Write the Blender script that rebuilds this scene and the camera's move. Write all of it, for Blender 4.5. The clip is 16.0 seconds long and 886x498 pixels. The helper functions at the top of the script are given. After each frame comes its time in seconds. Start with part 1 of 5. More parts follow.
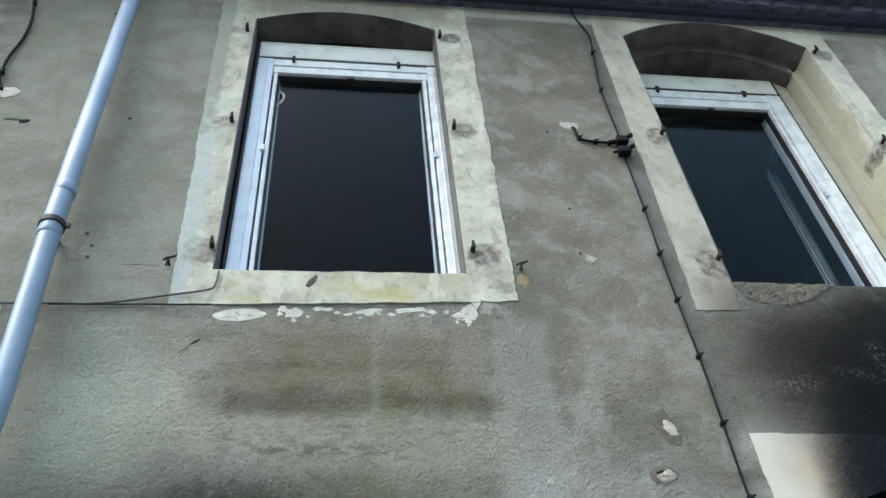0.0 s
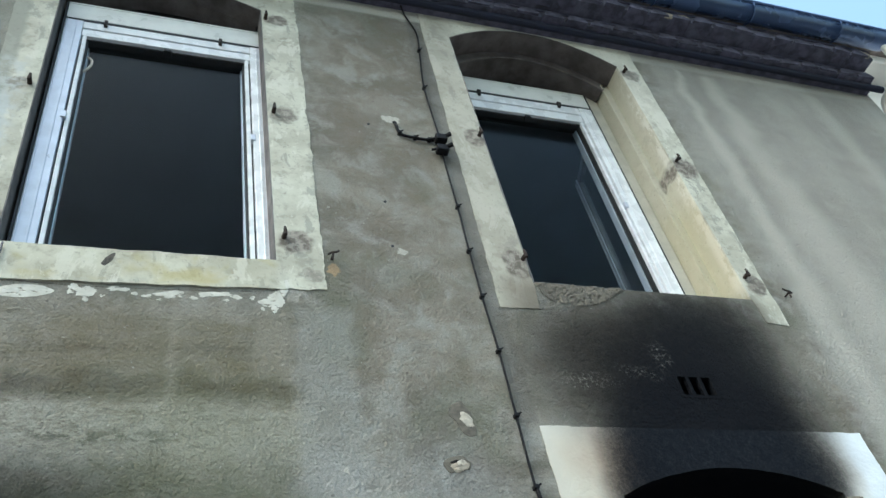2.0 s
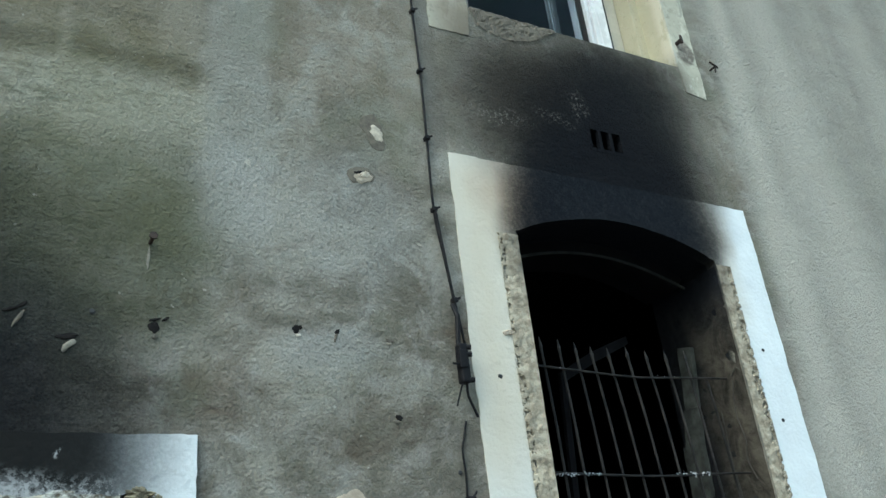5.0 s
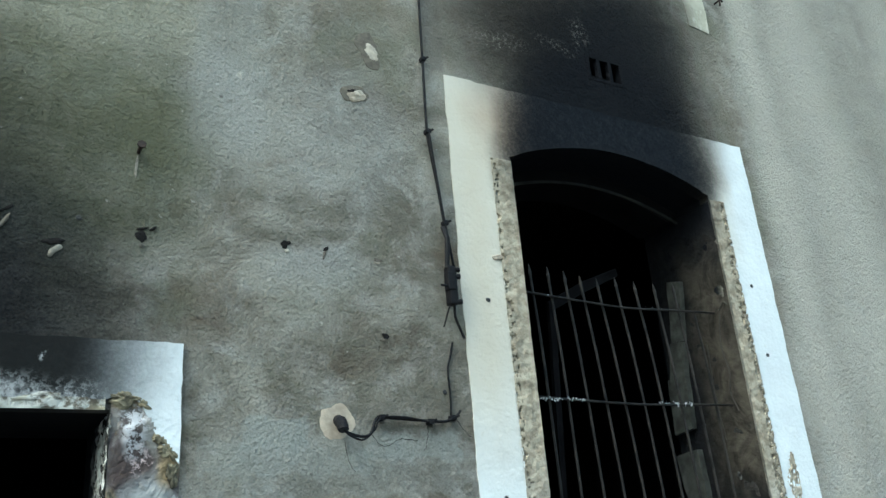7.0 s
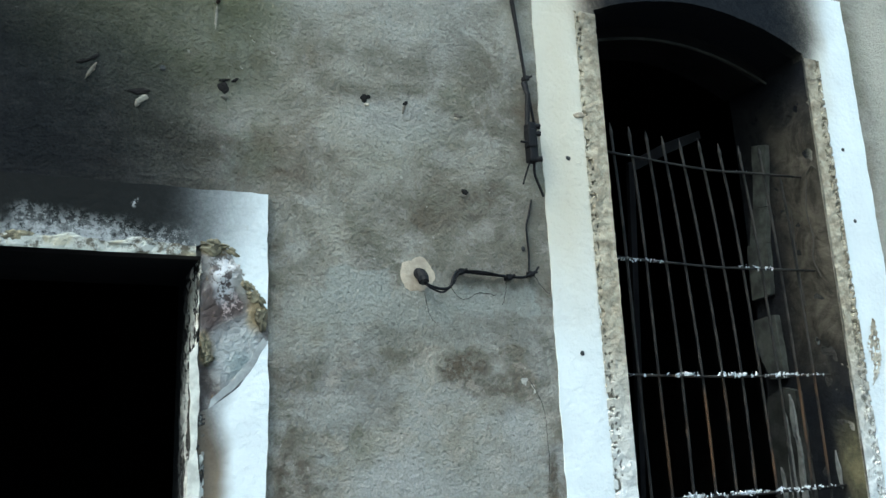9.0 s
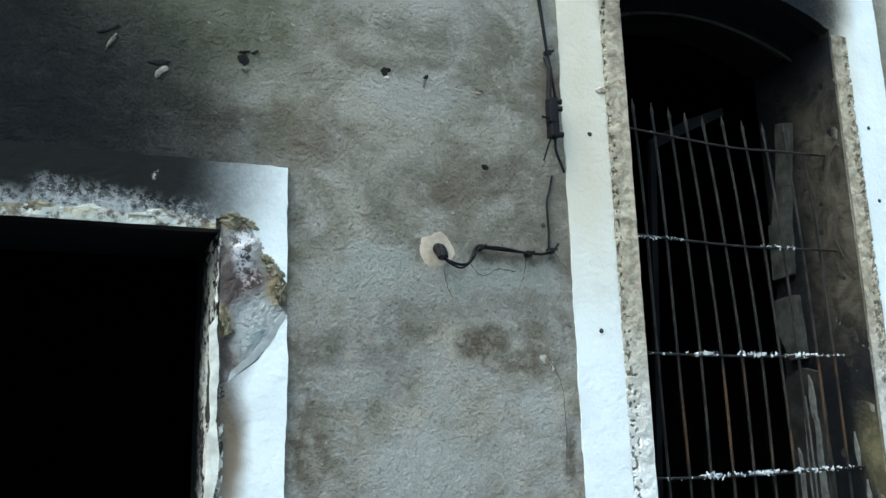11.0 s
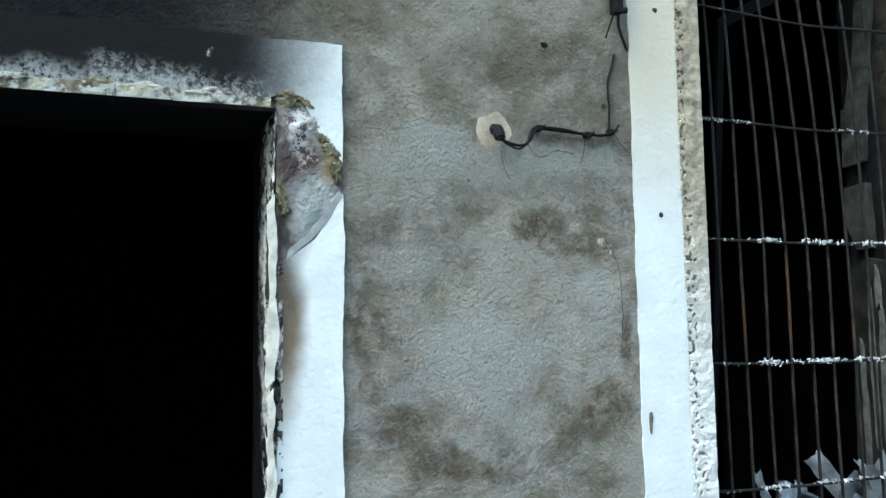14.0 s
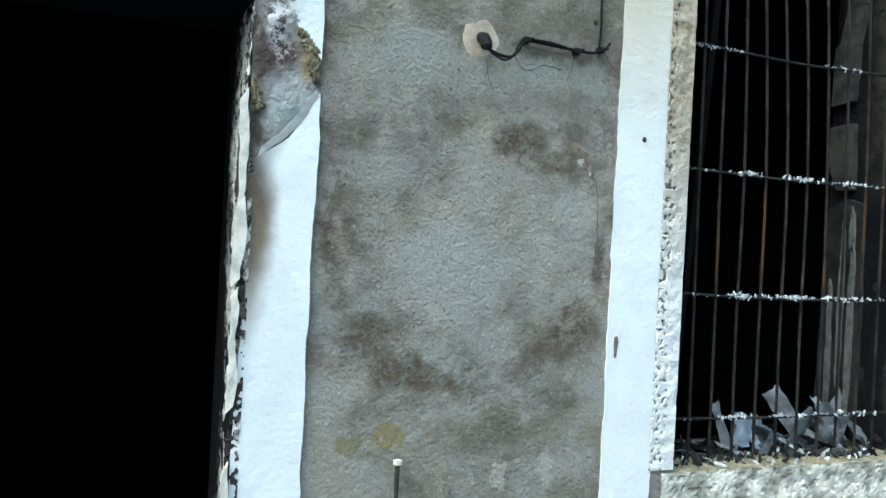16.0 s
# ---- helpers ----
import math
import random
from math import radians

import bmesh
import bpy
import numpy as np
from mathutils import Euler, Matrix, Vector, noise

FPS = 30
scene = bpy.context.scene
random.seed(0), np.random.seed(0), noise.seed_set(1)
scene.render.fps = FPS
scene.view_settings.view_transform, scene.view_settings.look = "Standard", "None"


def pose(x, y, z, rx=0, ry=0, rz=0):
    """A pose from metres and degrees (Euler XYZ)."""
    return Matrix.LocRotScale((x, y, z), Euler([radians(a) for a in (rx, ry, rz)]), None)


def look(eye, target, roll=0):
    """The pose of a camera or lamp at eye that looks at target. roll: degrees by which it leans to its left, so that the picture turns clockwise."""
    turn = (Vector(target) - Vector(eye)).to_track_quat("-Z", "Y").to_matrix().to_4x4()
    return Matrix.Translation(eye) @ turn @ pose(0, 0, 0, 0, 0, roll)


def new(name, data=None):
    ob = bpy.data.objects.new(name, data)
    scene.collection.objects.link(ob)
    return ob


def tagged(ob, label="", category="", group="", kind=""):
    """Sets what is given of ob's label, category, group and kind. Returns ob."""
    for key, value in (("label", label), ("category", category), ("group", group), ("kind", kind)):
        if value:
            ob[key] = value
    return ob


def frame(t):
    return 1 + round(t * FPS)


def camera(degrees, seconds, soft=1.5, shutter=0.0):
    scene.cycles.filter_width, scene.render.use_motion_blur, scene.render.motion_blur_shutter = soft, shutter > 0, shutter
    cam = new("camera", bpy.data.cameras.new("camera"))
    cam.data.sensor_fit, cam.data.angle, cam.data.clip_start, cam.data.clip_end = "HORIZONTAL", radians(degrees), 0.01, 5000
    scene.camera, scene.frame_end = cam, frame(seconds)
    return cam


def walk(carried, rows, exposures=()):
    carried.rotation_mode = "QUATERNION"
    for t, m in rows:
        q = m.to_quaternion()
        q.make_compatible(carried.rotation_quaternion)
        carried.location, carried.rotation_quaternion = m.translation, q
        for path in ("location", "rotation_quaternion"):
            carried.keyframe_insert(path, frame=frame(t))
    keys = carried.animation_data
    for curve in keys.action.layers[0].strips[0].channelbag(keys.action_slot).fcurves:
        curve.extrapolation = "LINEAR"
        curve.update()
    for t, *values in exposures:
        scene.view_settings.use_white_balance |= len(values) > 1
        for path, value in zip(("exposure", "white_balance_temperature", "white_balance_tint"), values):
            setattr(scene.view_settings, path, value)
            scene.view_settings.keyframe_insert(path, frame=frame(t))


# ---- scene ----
cam = camera(55.0, 16.0)
PATH = [
    (0, (-1.05, -2.472, 1.626), (-0.796, -1.112, 3.07), -6.0),
    (0.5, (-1.037, -2.473, 1.623), (-0.711, -1.103, 3.042), -6.3),
    (1, (-1.032, -2.484, 1.63), (-0.623, -1.128, 3.042), -7.5),
    (1.5, (-1.018, -2.48, 1.626), (-0.459, -1.176, 3.036), -11.9),
    (2, (-0.999, -2.465, 1.609), (-0.345, -1.178, 2.993), -14.3),
    (2.5, (-0.991, -2.426, 1.589), (-0.241, -1.1, 2.885), -14.4),
    (3, (-0.983, -2.427, 1.611), (-0.126, -1.031, 2.757), -12.2),
    (3.5, (-0.991, -2.373, 1.616), (-0.098, -0.886, 2.612), -10.6),
    (4, (-0.993, -2.364, 1.616), (-0.1, -0.836, 2.548), -8.8),
    (4.5, (-0.997, -2.356, 1.608), (-0.104, -0.817, 2.521), -7.9),
    (4.7, (-0.996, -2.355, 1.61), (-0.09, -0.81, 2.5), -7.2),
    (6.8, (-0.951, -2.335, 1.559), (0.011, -0.744, 2.297), -5.6),
    (7, (-0.96, -2.327, 1.549), (-0.019, -0.721, 2.28), -4.7),
    (7.5, (-0.966, -2.306, 1.534), (-0.049, -0.651, 2.184), -4.1),
    (8, (-0.988, -2.297, 1.538), (-0.099, -0.597, 2.104), -3.2),
    (8.5, (-0.997, -2.286, 1.541), (-0.128, -0.549, 2.018), -2.0),
    (9, (-0.985, -2.277, 1.498), (-0.157, -0.516, 1.961), -2.5),
    (9.2, (-0.964, -2.285, 1.488), (-0.171, -0.505, 1.941), -2.0),
    (11.5, (-1.0, -2.248, 1.497), (-0.195, -0.462, 1.899), -1.7),
    (12, (-1.002, -2.238, 1.494), (-0.2, -0.445, 1.874), -2.0),
    (12.5, (-1.005, -2.22, 1.445), (-0.241, -0.404, 1.79), -1.4),
    (13, (-0.988, -2.233, 1.466), (-0.253, -0.396, 1.757), -1.1),
    (13.5, (-0.995, -2.22, 1.468), (-0.253, -0.378, 1.704), -1.6),
    (14, (-0.986, -2.225, 1.446), (-0.296, -0.357, 1.63), -0.9),
    (14.5, (-1.02, -2.192, 1.441), (-0.33, -0.322, 1.607), 0.0),
    (15, (-0.985, -2.207, 1.483), (-0.361, -0.308, 1.539), 2.5),
    (15.5, (-0.949, -2.215, 1.429), (-0.178, -0.372, 1.534), 3.7),
    (16, (-0.957, -2.189, 1.427), (-0.215, -0.332, 1.421), 3.0),
]
walk(cam, [(t, look(eye, target, roll)) for t, eye, target, roll in PATH],
     exposures=[(0.0, 1.08, 4930, 6.0), (2.4, 1.01, 4920, 3.0), (3.4, 0.91, 4860, 0.0), (4.4, 0.89, 4810, -1.0), (7.0, 0.98, 4780, -2.0), (11.3, 1.03, 4780, 1.0), (16.0, 1.05, 4780, 1.0)])

# ---- daylight: bright hazy sky, facade in open shade ----
SUN_EL, SUN_AZ = 56.0, 252.0
world = bpy.data.worlds.new("sky")
scene.world = world
world.use_nodes = True
wn = world.node_tree.nodes
sky = wn.new("ShaderNodeTexSky")
sky.sky_type, sky.sun_disc = "NISHITA", False
sky.sun_elevation, sky.sun_rotation = radians(SUN_EL), radians(SUN_AZ)
sky.dust_density, sky.air_density, sky.ozone_density = 10.0, 3.0, 0.5
wn["Background"].inputs[1].default_value = 0.15
world.node_tree.links.new(sky.outputs[0], wn["Background"].inputs[0])
sun = new("sun", bpy.data.lights.new("sun", "SUN"))
sun.data.energy, sun.data.angle, sun.data.color = 1.0, radians(45), (1.0, 0.975, 0.94)
saz = radians(SUN_AZ)
sun_from = Vector((math.sin(saz) * math.cos(radians(SUN_EL)), math.cos(saz) * math.cos(radians(SUN_EL)), math.sin(radians(SUN_EL))))
sun.matrix_world = look(sun_from * 20, (0, 0, 0))


# ---- material tools ----
class Graph:
    """A small wrapper round a node tree, with the position in metres as its texture space."""

    def __init__(self, tree):
        self.t = tree
        self.pos = tree.nodes.new("ShaderNodeNewGeometry").outputs["Position"]

    def put(self, sock, v):
        if isinstance(v, bpy.types.NodeSocket):
            self.t.links.new(v, sock)
        elif v is not None:
            sock.default_value = (*v, 1.0) if isinstance(v, tuple) and len(v) == 3 and sock.type == "RGBA" else v

    def math(self, op, a, b=None, clamp=False):
        n = self.t.nodes.new("ShaderNodeMath")
        n.operation, n.use_clamp = op, clamp
        self.put(n.inputs[0], a), self.put(n.inputs[1], b)
        return n.outputs[0]

    def vec(self, op, a, b=None):
        n = self.t.nodes.new("ShaderNodeVectorMath")
        n.operation = op
        self.put(n.inputs[0], a), self.put(n.inputs[1], b)
        return n.outputs["Value" if op == "LENGTH" else "Vector"]

    def noise(self, scale, detail=4.0, rough=0.55, stretch=None, warp=0.0, at=None, shift=0.0):
        n = self.t.nodes.new("ShaderNodeTexNoise")
        p = at or self.pos
        if shift:
            p = self.vec("ADD", p, (shift, shift * 0.7, -shift))
        if stretch:
            p = self.vec("MULTIPLY", p, stretch)
        self.put(n.inputs["Vector"], p)
        n.inputs["Scale"].default_value, n.inputs["Detail"].default_value = scale, detail
        n.inputs["Roughness"].default_value, n.inputs["Distortion"].default_value = rough, warp
        return n.outputs["Fac"]

    def span(self, v, lo, hi, a=0.0, b=1.0):
        n = self.t.nodes.new("ShaderNodeMapRange")
        n.interpolation_type = "SMOOTHSTEP"
        self.put(n.inputs["Value"], v)
        for k, x in (("From Min", lo), ("From Max", hi), ("To Min", a), ("To Max", b)):
            n.inputs[k].default_value = x
        return n.outputs[0]

    def mix(self, f, a, b, how="MIX"):
        n = self.t.nodes.new("ShaderNodeMix")
        n.data_type, n.blend_type = "RGBA", how
        self.put(n.inputs[0], f), self.put(n.inputs[6], a), self.put(n.inputs[7], b)
        return n.outputs[2]

    def mul(self, a, b):
        return self.math("MULTIPLY", a, b)

    def axis(self, i, at=None):
        n = self.t.nodes.new("ShaderNodeSeparateXYZ")
        self.put(n.inputs[0], at or self.pos)
        return n.outputs[i]

    def warped(self, scale, amount, detail=3.0):
        n = self.t.nodes.new("ShaderNodeTexNoise")
        self.put(n.inputs["Vector"], self.pos)
        n.inputs["Scale"].default_value, n.inputs["Detail"].default_value = scale, detail
        d = self.vec("SUBTRACT", n.outputs["Color"], (0.5, 0.5, 0.5))
        return self.vec("ADD", self.pos, self.vec("MULTIPLY", d, (amount, amount, amount)))

    def blob(self, at, cx, cz, rx, rz, inner=0.3, amount=1.0):
        d = self.vec("MULTIPLY", self.vec("SUBTRACT", at, (cx, 0, cz)), (1 / rx, 0, 1 / rz))
        return self.span(self.vec("LENGTH", d), 1.0, inner, 0.0, amount)

    def rect(self, at, x0, x1, z0, z1, soft=0.02, amount=1.0):
        dx = self.math("ABSOLUTE", self.math("SUBTRACT", self.axis(0, at), (x0 + x1) / 2))
        dz = self.math("ABSOLUTE", self.math("SUBTRACT", self.axis(2, at), (z0 + z1) / 2))
        hx, hz = (x1 - x0) / 2, (z1 - z0) / 2
        return self.mul(self.span(dx, hx + soft, hx - soft), self.span(dz, hz + soft, hz - soft, 0.0, amount))

    def bump(self, h, strength, distance, after=None):
        n = self.t.nodes.new("ShaderNodeBump")
        n.inputs["Strength"].default_value, n.inputs["Distance"].default_value = strength, distance
        self.put(n.inputs["Height"], h), self.put(n.inputs["Normal"], after)
        return n.outputs[0]


def material(name, build):
    m = bpy.data.materials.new(name)
    m.use_nodes = True
    g = Graph(m.node_tree)
    p = m.node_tree.nodes["Principled BSDF"]
    build(g, p)
    return m


def plain(name, colour, rough=0.6, metal=0.0, vary=0.35, scale=18.0, bump=0.3, gloss=0.5):
    """A weathered single-colour surface with grain, blotches and relief."""
    def build(g, p):
        n1, n2 = g.noise(scale, 5), g.noise(scale * 6, 3)
        dark = tuple(c * (1 - vary) for c in colour)
        light = tuple(min(1, c * (1 + vary * 0.6)) for c in colour)
        c = g.mix(g.span(n1, 0.3, 0.7), dark, light)
        c = g.mix(g.span(n2, 0.55, 0.75, 0, 0.4), c, dark)
        g.put(p.inputs["Base Color"], c)
        g.put(p.inputs["Roughness"], g.span(n1, 0.2, 0.8, rough - 0.1, min(1, rough + 0.12)))
        p.inputs["Metallic"].default_value = metal
        p.inputs["Specular IOR Level"].default_value = gloss
        g.put(p.inputs["Normal"], g.bump(g.math("ADD", n1, n2), bump, 0.002))
    return material(name, build)


SOOT = (0.0065, 0.0078, 0.0115)


def soot_mask(g):
    """Where smoke came out over the two ground-floor openings and blackened the front; reveals darken with depth."""
    w = g.warped(3.0, 0.16, 2)
    parts = [
        g.blob(w, 1.23, 3.06, 0.64, 0.62, 0.48), g.blob(w, 1.38, 3.38, 0.60, 0.80, 0.12, 0.92),
        g.blob(w, 1.00, 3.62, 0.66, 0.58, 0.0, 0.36), g.blob(w, 1.48, 3.88, 0.60, 0.44, 0.0, 0.40),
        g.blob(w, -1.70, 2.20, 1.36, 0.62, 0.50, 0.50), g.blob(w, -1.58, 2.44, 1.20, 0.98, 0.10, 0.50),
        g.blob(w, -0.60, 1.72, 0.06, 0.5, 0.2, 0.14),
    ]
    s = None
    for q in parts:
        q = g.math("SUBTRACT", 1.0, q)
        s = q if s is None else g.mul(s, q)
    s = g.math("SUBTRACT", 1.0, s)
    s = g.mul(s, g.span(g.noise(30, 6, 0.7), 0.3, 0.7, 0.86, 1.06))
    s = g.mul(s, g.span(g.noise(130, 6, 0.78, shift=61), 0.34, 0.66, 0.80, 1.16))
    # thickness of the deposit to how much it hides
    s = g.math("SUBTRACT", 1.0, g.math("POWER", 0.005, s))
    # blackening that grows with depth behind the wall face
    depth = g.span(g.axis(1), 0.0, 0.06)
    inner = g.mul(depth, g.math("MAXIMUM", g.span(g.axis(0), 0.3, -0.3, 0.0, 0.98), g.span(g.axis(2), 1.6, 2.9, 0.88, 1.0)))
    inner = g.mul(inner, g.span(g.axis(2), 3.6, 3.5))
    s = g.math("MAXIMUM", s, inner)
    return s


def wall_build(g, p):
    w = g.warped(6.0, 0.17, 6)
    x, z = g.axis(0), g.axis(2)
    big, mid, fine = g.noise(1.9, 7, 0.64, stretch=(0.8, 1, 1.25), warp=0.5), g.noise(6.5, 8, 0.68, warp=0.5), g.noise(150, 6, 0.75)
    c = g.mix(g.span(big, 0.40, 0.60), (0.150, 0.140, 0.112), (0.340, 0.330, 0.285))
    c = g.mix(g.span(mid, 0.46, 0.66, 0, 0.85), c, (0.36, 0.355, 0.325))
    c = g.mix(g.span(g.noise(4.2, 8, 0.70, shift=7, warp=0.6), 0.46, 0.72, 0, 0.80), c, (0.128, 0.104, 0.075))
    c = g.mix(g.span(g.noise(2.4, 6, 0.6, shift=17), 0.5, 0.68, 0, 0.6), c, (0.135, 0.142, 0.092))
    c = g.mix(g.span(z, 2.6, 3.6, 0, 0.13), c, (0.46, 0.45, 0.38))
    c = g.mix(g.blob(w, -1.95, 3.2, 0.75, 0.75, 0.1, 0.6), c, (0.40, 0.42, 0.34))
    wb = g.warped(7.0, 0.06, 7)
    # brown and green damp under the first window, in level bands
    band = g.noise(1.0, 8, 0.68, stretch=(2.2, 1, 6.0), warp=0.8)
    grit = g.noise(24, 8, 0.72, stretch=(0.7, 1, 1.6))
    damp = g.rect(w, -1.48, -0.47, 3.36, 3.80, 0.11)
    c = g.mix(g.mul(damp, g.span(band, 0.36, 0.62, 0.45, 0.9)), c, (0.185, 0.162, 0.105))
    c = g.mix(g.mul(g.rect(wb, -1.52, -0.43, 3.16, 3.40, 0.05), g.span(grit, 0.40, 0.58, 0.25, 0.9)), c, (0.42, 0.41, 0.345))
    c = g.mix(g.mul(g.rect(w, -1.40, -0.47, 3.40, 3.50, 0.04), g.span(band, 0.36, 0.56, 1.0, 0.6)), c, (0.066, 0.058, 0.034))
    c = g.mix(g.mul(g.rect(wb, -1.38, -0.62, 3.60, 3.64, 0.03), g.span(grit, 0.40, 0.6, 0.7, 0.15)), c, (0.105, 0.085, 0.052))
    c = g.mix(g.mul(g.rect(wb, -1.30, -0.85, 3.235, 3.265, 0.02), g.span(grit, 0.44, 0.56, 0.9, 0.1)), c, (0.10, 0.10, 0.075))
    c = g.mix(g.mul(g.rect(w, -1.62, -0.44, 2.50, 3.12, 0.12), g.span(mid, 0.34, 0.66, 0.95, 0.6)), c, (0.070, 0.074, 0.047))
    c = g.mix(g.rect(wb, -0.905, -0.870, 3.25, 3.78, 0.022, 0.38), c, (0.36, 0.345, 0.28))
    c = g.mix(g.rect(wb, -0.60, -0.46, 3.50, 3.83, 0.03, 0.5), c, (0.32, 0.30, 0.245))
    c = g.mix(g.mul(g.blob(w, -1.76, 3.36, 0.40, 0.42, 0.25), g.span(mid, 0.34, 0.6, 0.35, 0.85)), c, (0.44, 0.45, 0.365))
    c = g.mix(g.blob(w, -1.95, 3.65, 0.20, 0.14, 0.2, 0.5), c, (0.19, 0.20, 0.145))
    c = g.mix(g.blob(w, -0.80, 3.05, 0.65, 0.85, 0.2, 0.42), c, (0.180, 0.188, 0.105))
    c = g.mix(g.rect(w, -0.44, -0.22, 2.9, 3.86, 0.03, 0.45), c, (0.37, 0.375, 0.345))
    c = g.mix(g.mul(g.rect(w, -0.2, 0.38, 3.45, 6.3, 0.08), g.span(mid, 0.36, 0.62, 0.65, 0.1)), c, (0.215, 0.183, 0.140))
    # darker upright strip beside the second window, and a paler strip at the corner
    c = g.mix(g.rect(g.pos, 0.385, 0.47, 3.33, 6.42, 0.012, 0.5), c, (0.14, 0.132, 0.12))
    c = g.mix(g.rect(w, 0.45, 2.0, 3.33, 3.95, 0.05, 0.5), c, (0.17, 0.155, 0.12))
    c = g.mix(g.rect(g.pos, 4.02, 4.5, 0, 6.3, 0.03, 0.7), c, (0.50, 0.49, 0.43))
    c = g.mix(g.rect(g.warped(5, 0.02), -4.5, 4.5, 6.31, 6.6, 0.02, 0.85), c, (0.58, 0.57, 0.51))
    c = g.mix(g.rect(w, -2.7, -1.62, 3.6, 6.6, 0.15, 0.4), c, (0.36, 0.37, 0.31))
    # rain streaks on the stretch by the corner
    run = g.noise(1.0, 4, 0.55, stretch=(2.1, 1, 0.16), warp=0.3)
    right = g.span(x, 2.0, 2.2)
    c = g.mix(g.mul(right, 0.65), c, (0.40, 0.39, 0.35))
    c = g.mix(g.mul(right, g.span(run, 0.47, 0.62, 0, 0.28)), c, (0.50, 0.49, 0.435))
    c = g.mix(g.mul(right, g.span(run, 0.46, 0.34, 0, 0.22)), c, (0.22, 0.215, 0.19))
    # pale runs widening downwards from the eaves
    wr = g.axis(0, g.warped(2.2, 0.30, 5))
    for sx, top, w0, grow, slope, a in ((2.33, 6.33, 0.03, 0.035, -0.03, 0.7), (2.57, 6.30, 0.07, 0.07, 0.03, 0.62), (3.48, 6.30, 0.07, 0.06, 0.02, 0.45)):
        fall = g.math("SUBTRACT", top, z)
        off = g.math("ABSOLUTE", g.math("SUBTRACT", g.math("SUBTRACT", wr, sx), g.mul(fall, slope)))
        rel = g.math("DIVIDE", off, g.math("ADD", g.mul(fall, grow), w0))
        c = g.mix(g.mul(g.mul(g.span(rel, 1.5, 0.05), g.span(fall, 0.0, 0.06)), a), c, (0.56, 0.545, 0.48))
    # bluish pale blotches, stronger low on the pier
    c = g.mix(g.mul(g.span(z, 2.1, 1.4, 0.1, 0.62), g.span(g.noise(5.5, 8, 0.7, shift=31, warp=0.5), 0.44, 0.62)), c, (0.365, 0.375, 0.375))
    c = g.mix(g.mul(g.span(z, 2.3, 1.6, 0.1, 0.6), g.span(g.noise(7.5, 8, 0.7, shift=37, warp=0.5), 0.52, 0.66)), c, (0.42, 0.38, 0.33))
    ws = g.warped(10.0, 0.11, 7)
    # damp brown arcs and pale patches low on the pier
    torn = g.span(g.noise(20, 9, 0.76, shift=71), 0.40, 0.56, 0.35, 1.0)
    for cx, cz, rx, rz, a in ((-0.30, 1.17, 0.085, 0.075, 0.85), (-0.20, 1.09, 0.10, 0.075, 0.9), (-0.09, 1.045, 0.10, 0.035, 0.7), (0.04, 1.028, 0.12, 0.022, 0.5), (0.19, 1.09, 0.09, 0.045, 0.65), (0.35, 1.20, 0.12, 0.085, 0.9), (0.26, 1.13, 0.09, 0.05, 0.7),
                              (0.13, 1.73, 0.095, 0.075, 0.95), (0.30, 1.70, 0.13, 0.055, 0.7), (0.20, 1.66, 0.09, 0.03, 0.6), (-0.38, 1.45, 0.085, 0.12, 0.8), (-0.14, 1.73, 0.05, 0.04, 0.4), (-0.12, 1.62, 0.04, 0.07, 0.35), (0.425, 1.40, 0.030, 0.10, 0.85), (0.28, 1.0, 0.14, 0.05, 0.5),
                              (0.0, 0.90, 0.16, 0.07, 0.45), (0.20, 2.25, 0.30, 0.12, 0.45), (-0.10, 2.20, 0.18, 0.10, 0.35), (-0.30, 2.30, 0.12, 0.10, 0.35), (0.10, 1.85, 0.30, 0.05, 0.4)):
        c = g.mix(g.mul(g.blob(ws, cx, cz, rx * 1.15, rz * 1.15, 0.40, a), torn), c, (0.088, 0.069, 0.047))
    for cx, cz, rx, rz, a in ((-0.05, 1.36, 0.24, 0.20, 0.6), (0.33, 1.54, 0.09, 0.12, 0.7), (0.20, 1.42, 0.16, 0.12, 0.45), (-0.10, 1.15, 0.06, 0.06, 0.5), (0.10, 1.16, 0.10, 0.10, 0.5), (-0.28, 1.62, 0.12, 0.07, 0.4), (-0.38, 1.0, 0.08, 0.12, 0.5),
                              (-0.05, 2.50, 0.25, 0.10, 0.5), (-0.35, 3.0, 0.2, 0.3, 0.45), (0.05, 3.0, 0.35, 0.35, 0.35)):
        c = g.mix(g.blob(ws, cx, cz, rx, rz, 0.35, a), c, (0.41, 0.415, 0.405))
    # a thin grey-green skim coat round the cable bush, with a broken edge
    wk = g.warped(16.0, 0.10, 8)
    for x0, x1, z0, z1, a in ((-0.29, -0.09, 1.93, 2.025, 0.75), (-0.40, 0.10, 1.86, 1.97, 0.4), (0.09, 0.40, 1.91, 1.985, 0.6), (-0.30, 0.40, 1.80, 1.93, 0.3)):
        c = g.mix(g.rect(wk, x0, x1, z0, z1, 0.010, a), c, (0.34, 0.355, 0.335))
    # dark line painted on the wall below the cable as its shadow
    c = g.mix(g.rect(wk, 0.10, 0.38, 1.992, 2.012, 0.010, 0.55), c, (0.12, 0.115, 0.10))
    c = g.mix(g.blob(w, -0.55, 2.85, 0.30, 0.30, 0.1, 0.55), c, (0.105, 0.11, 0.062))
    wf = g.warped(22.0, 0.085, 8)
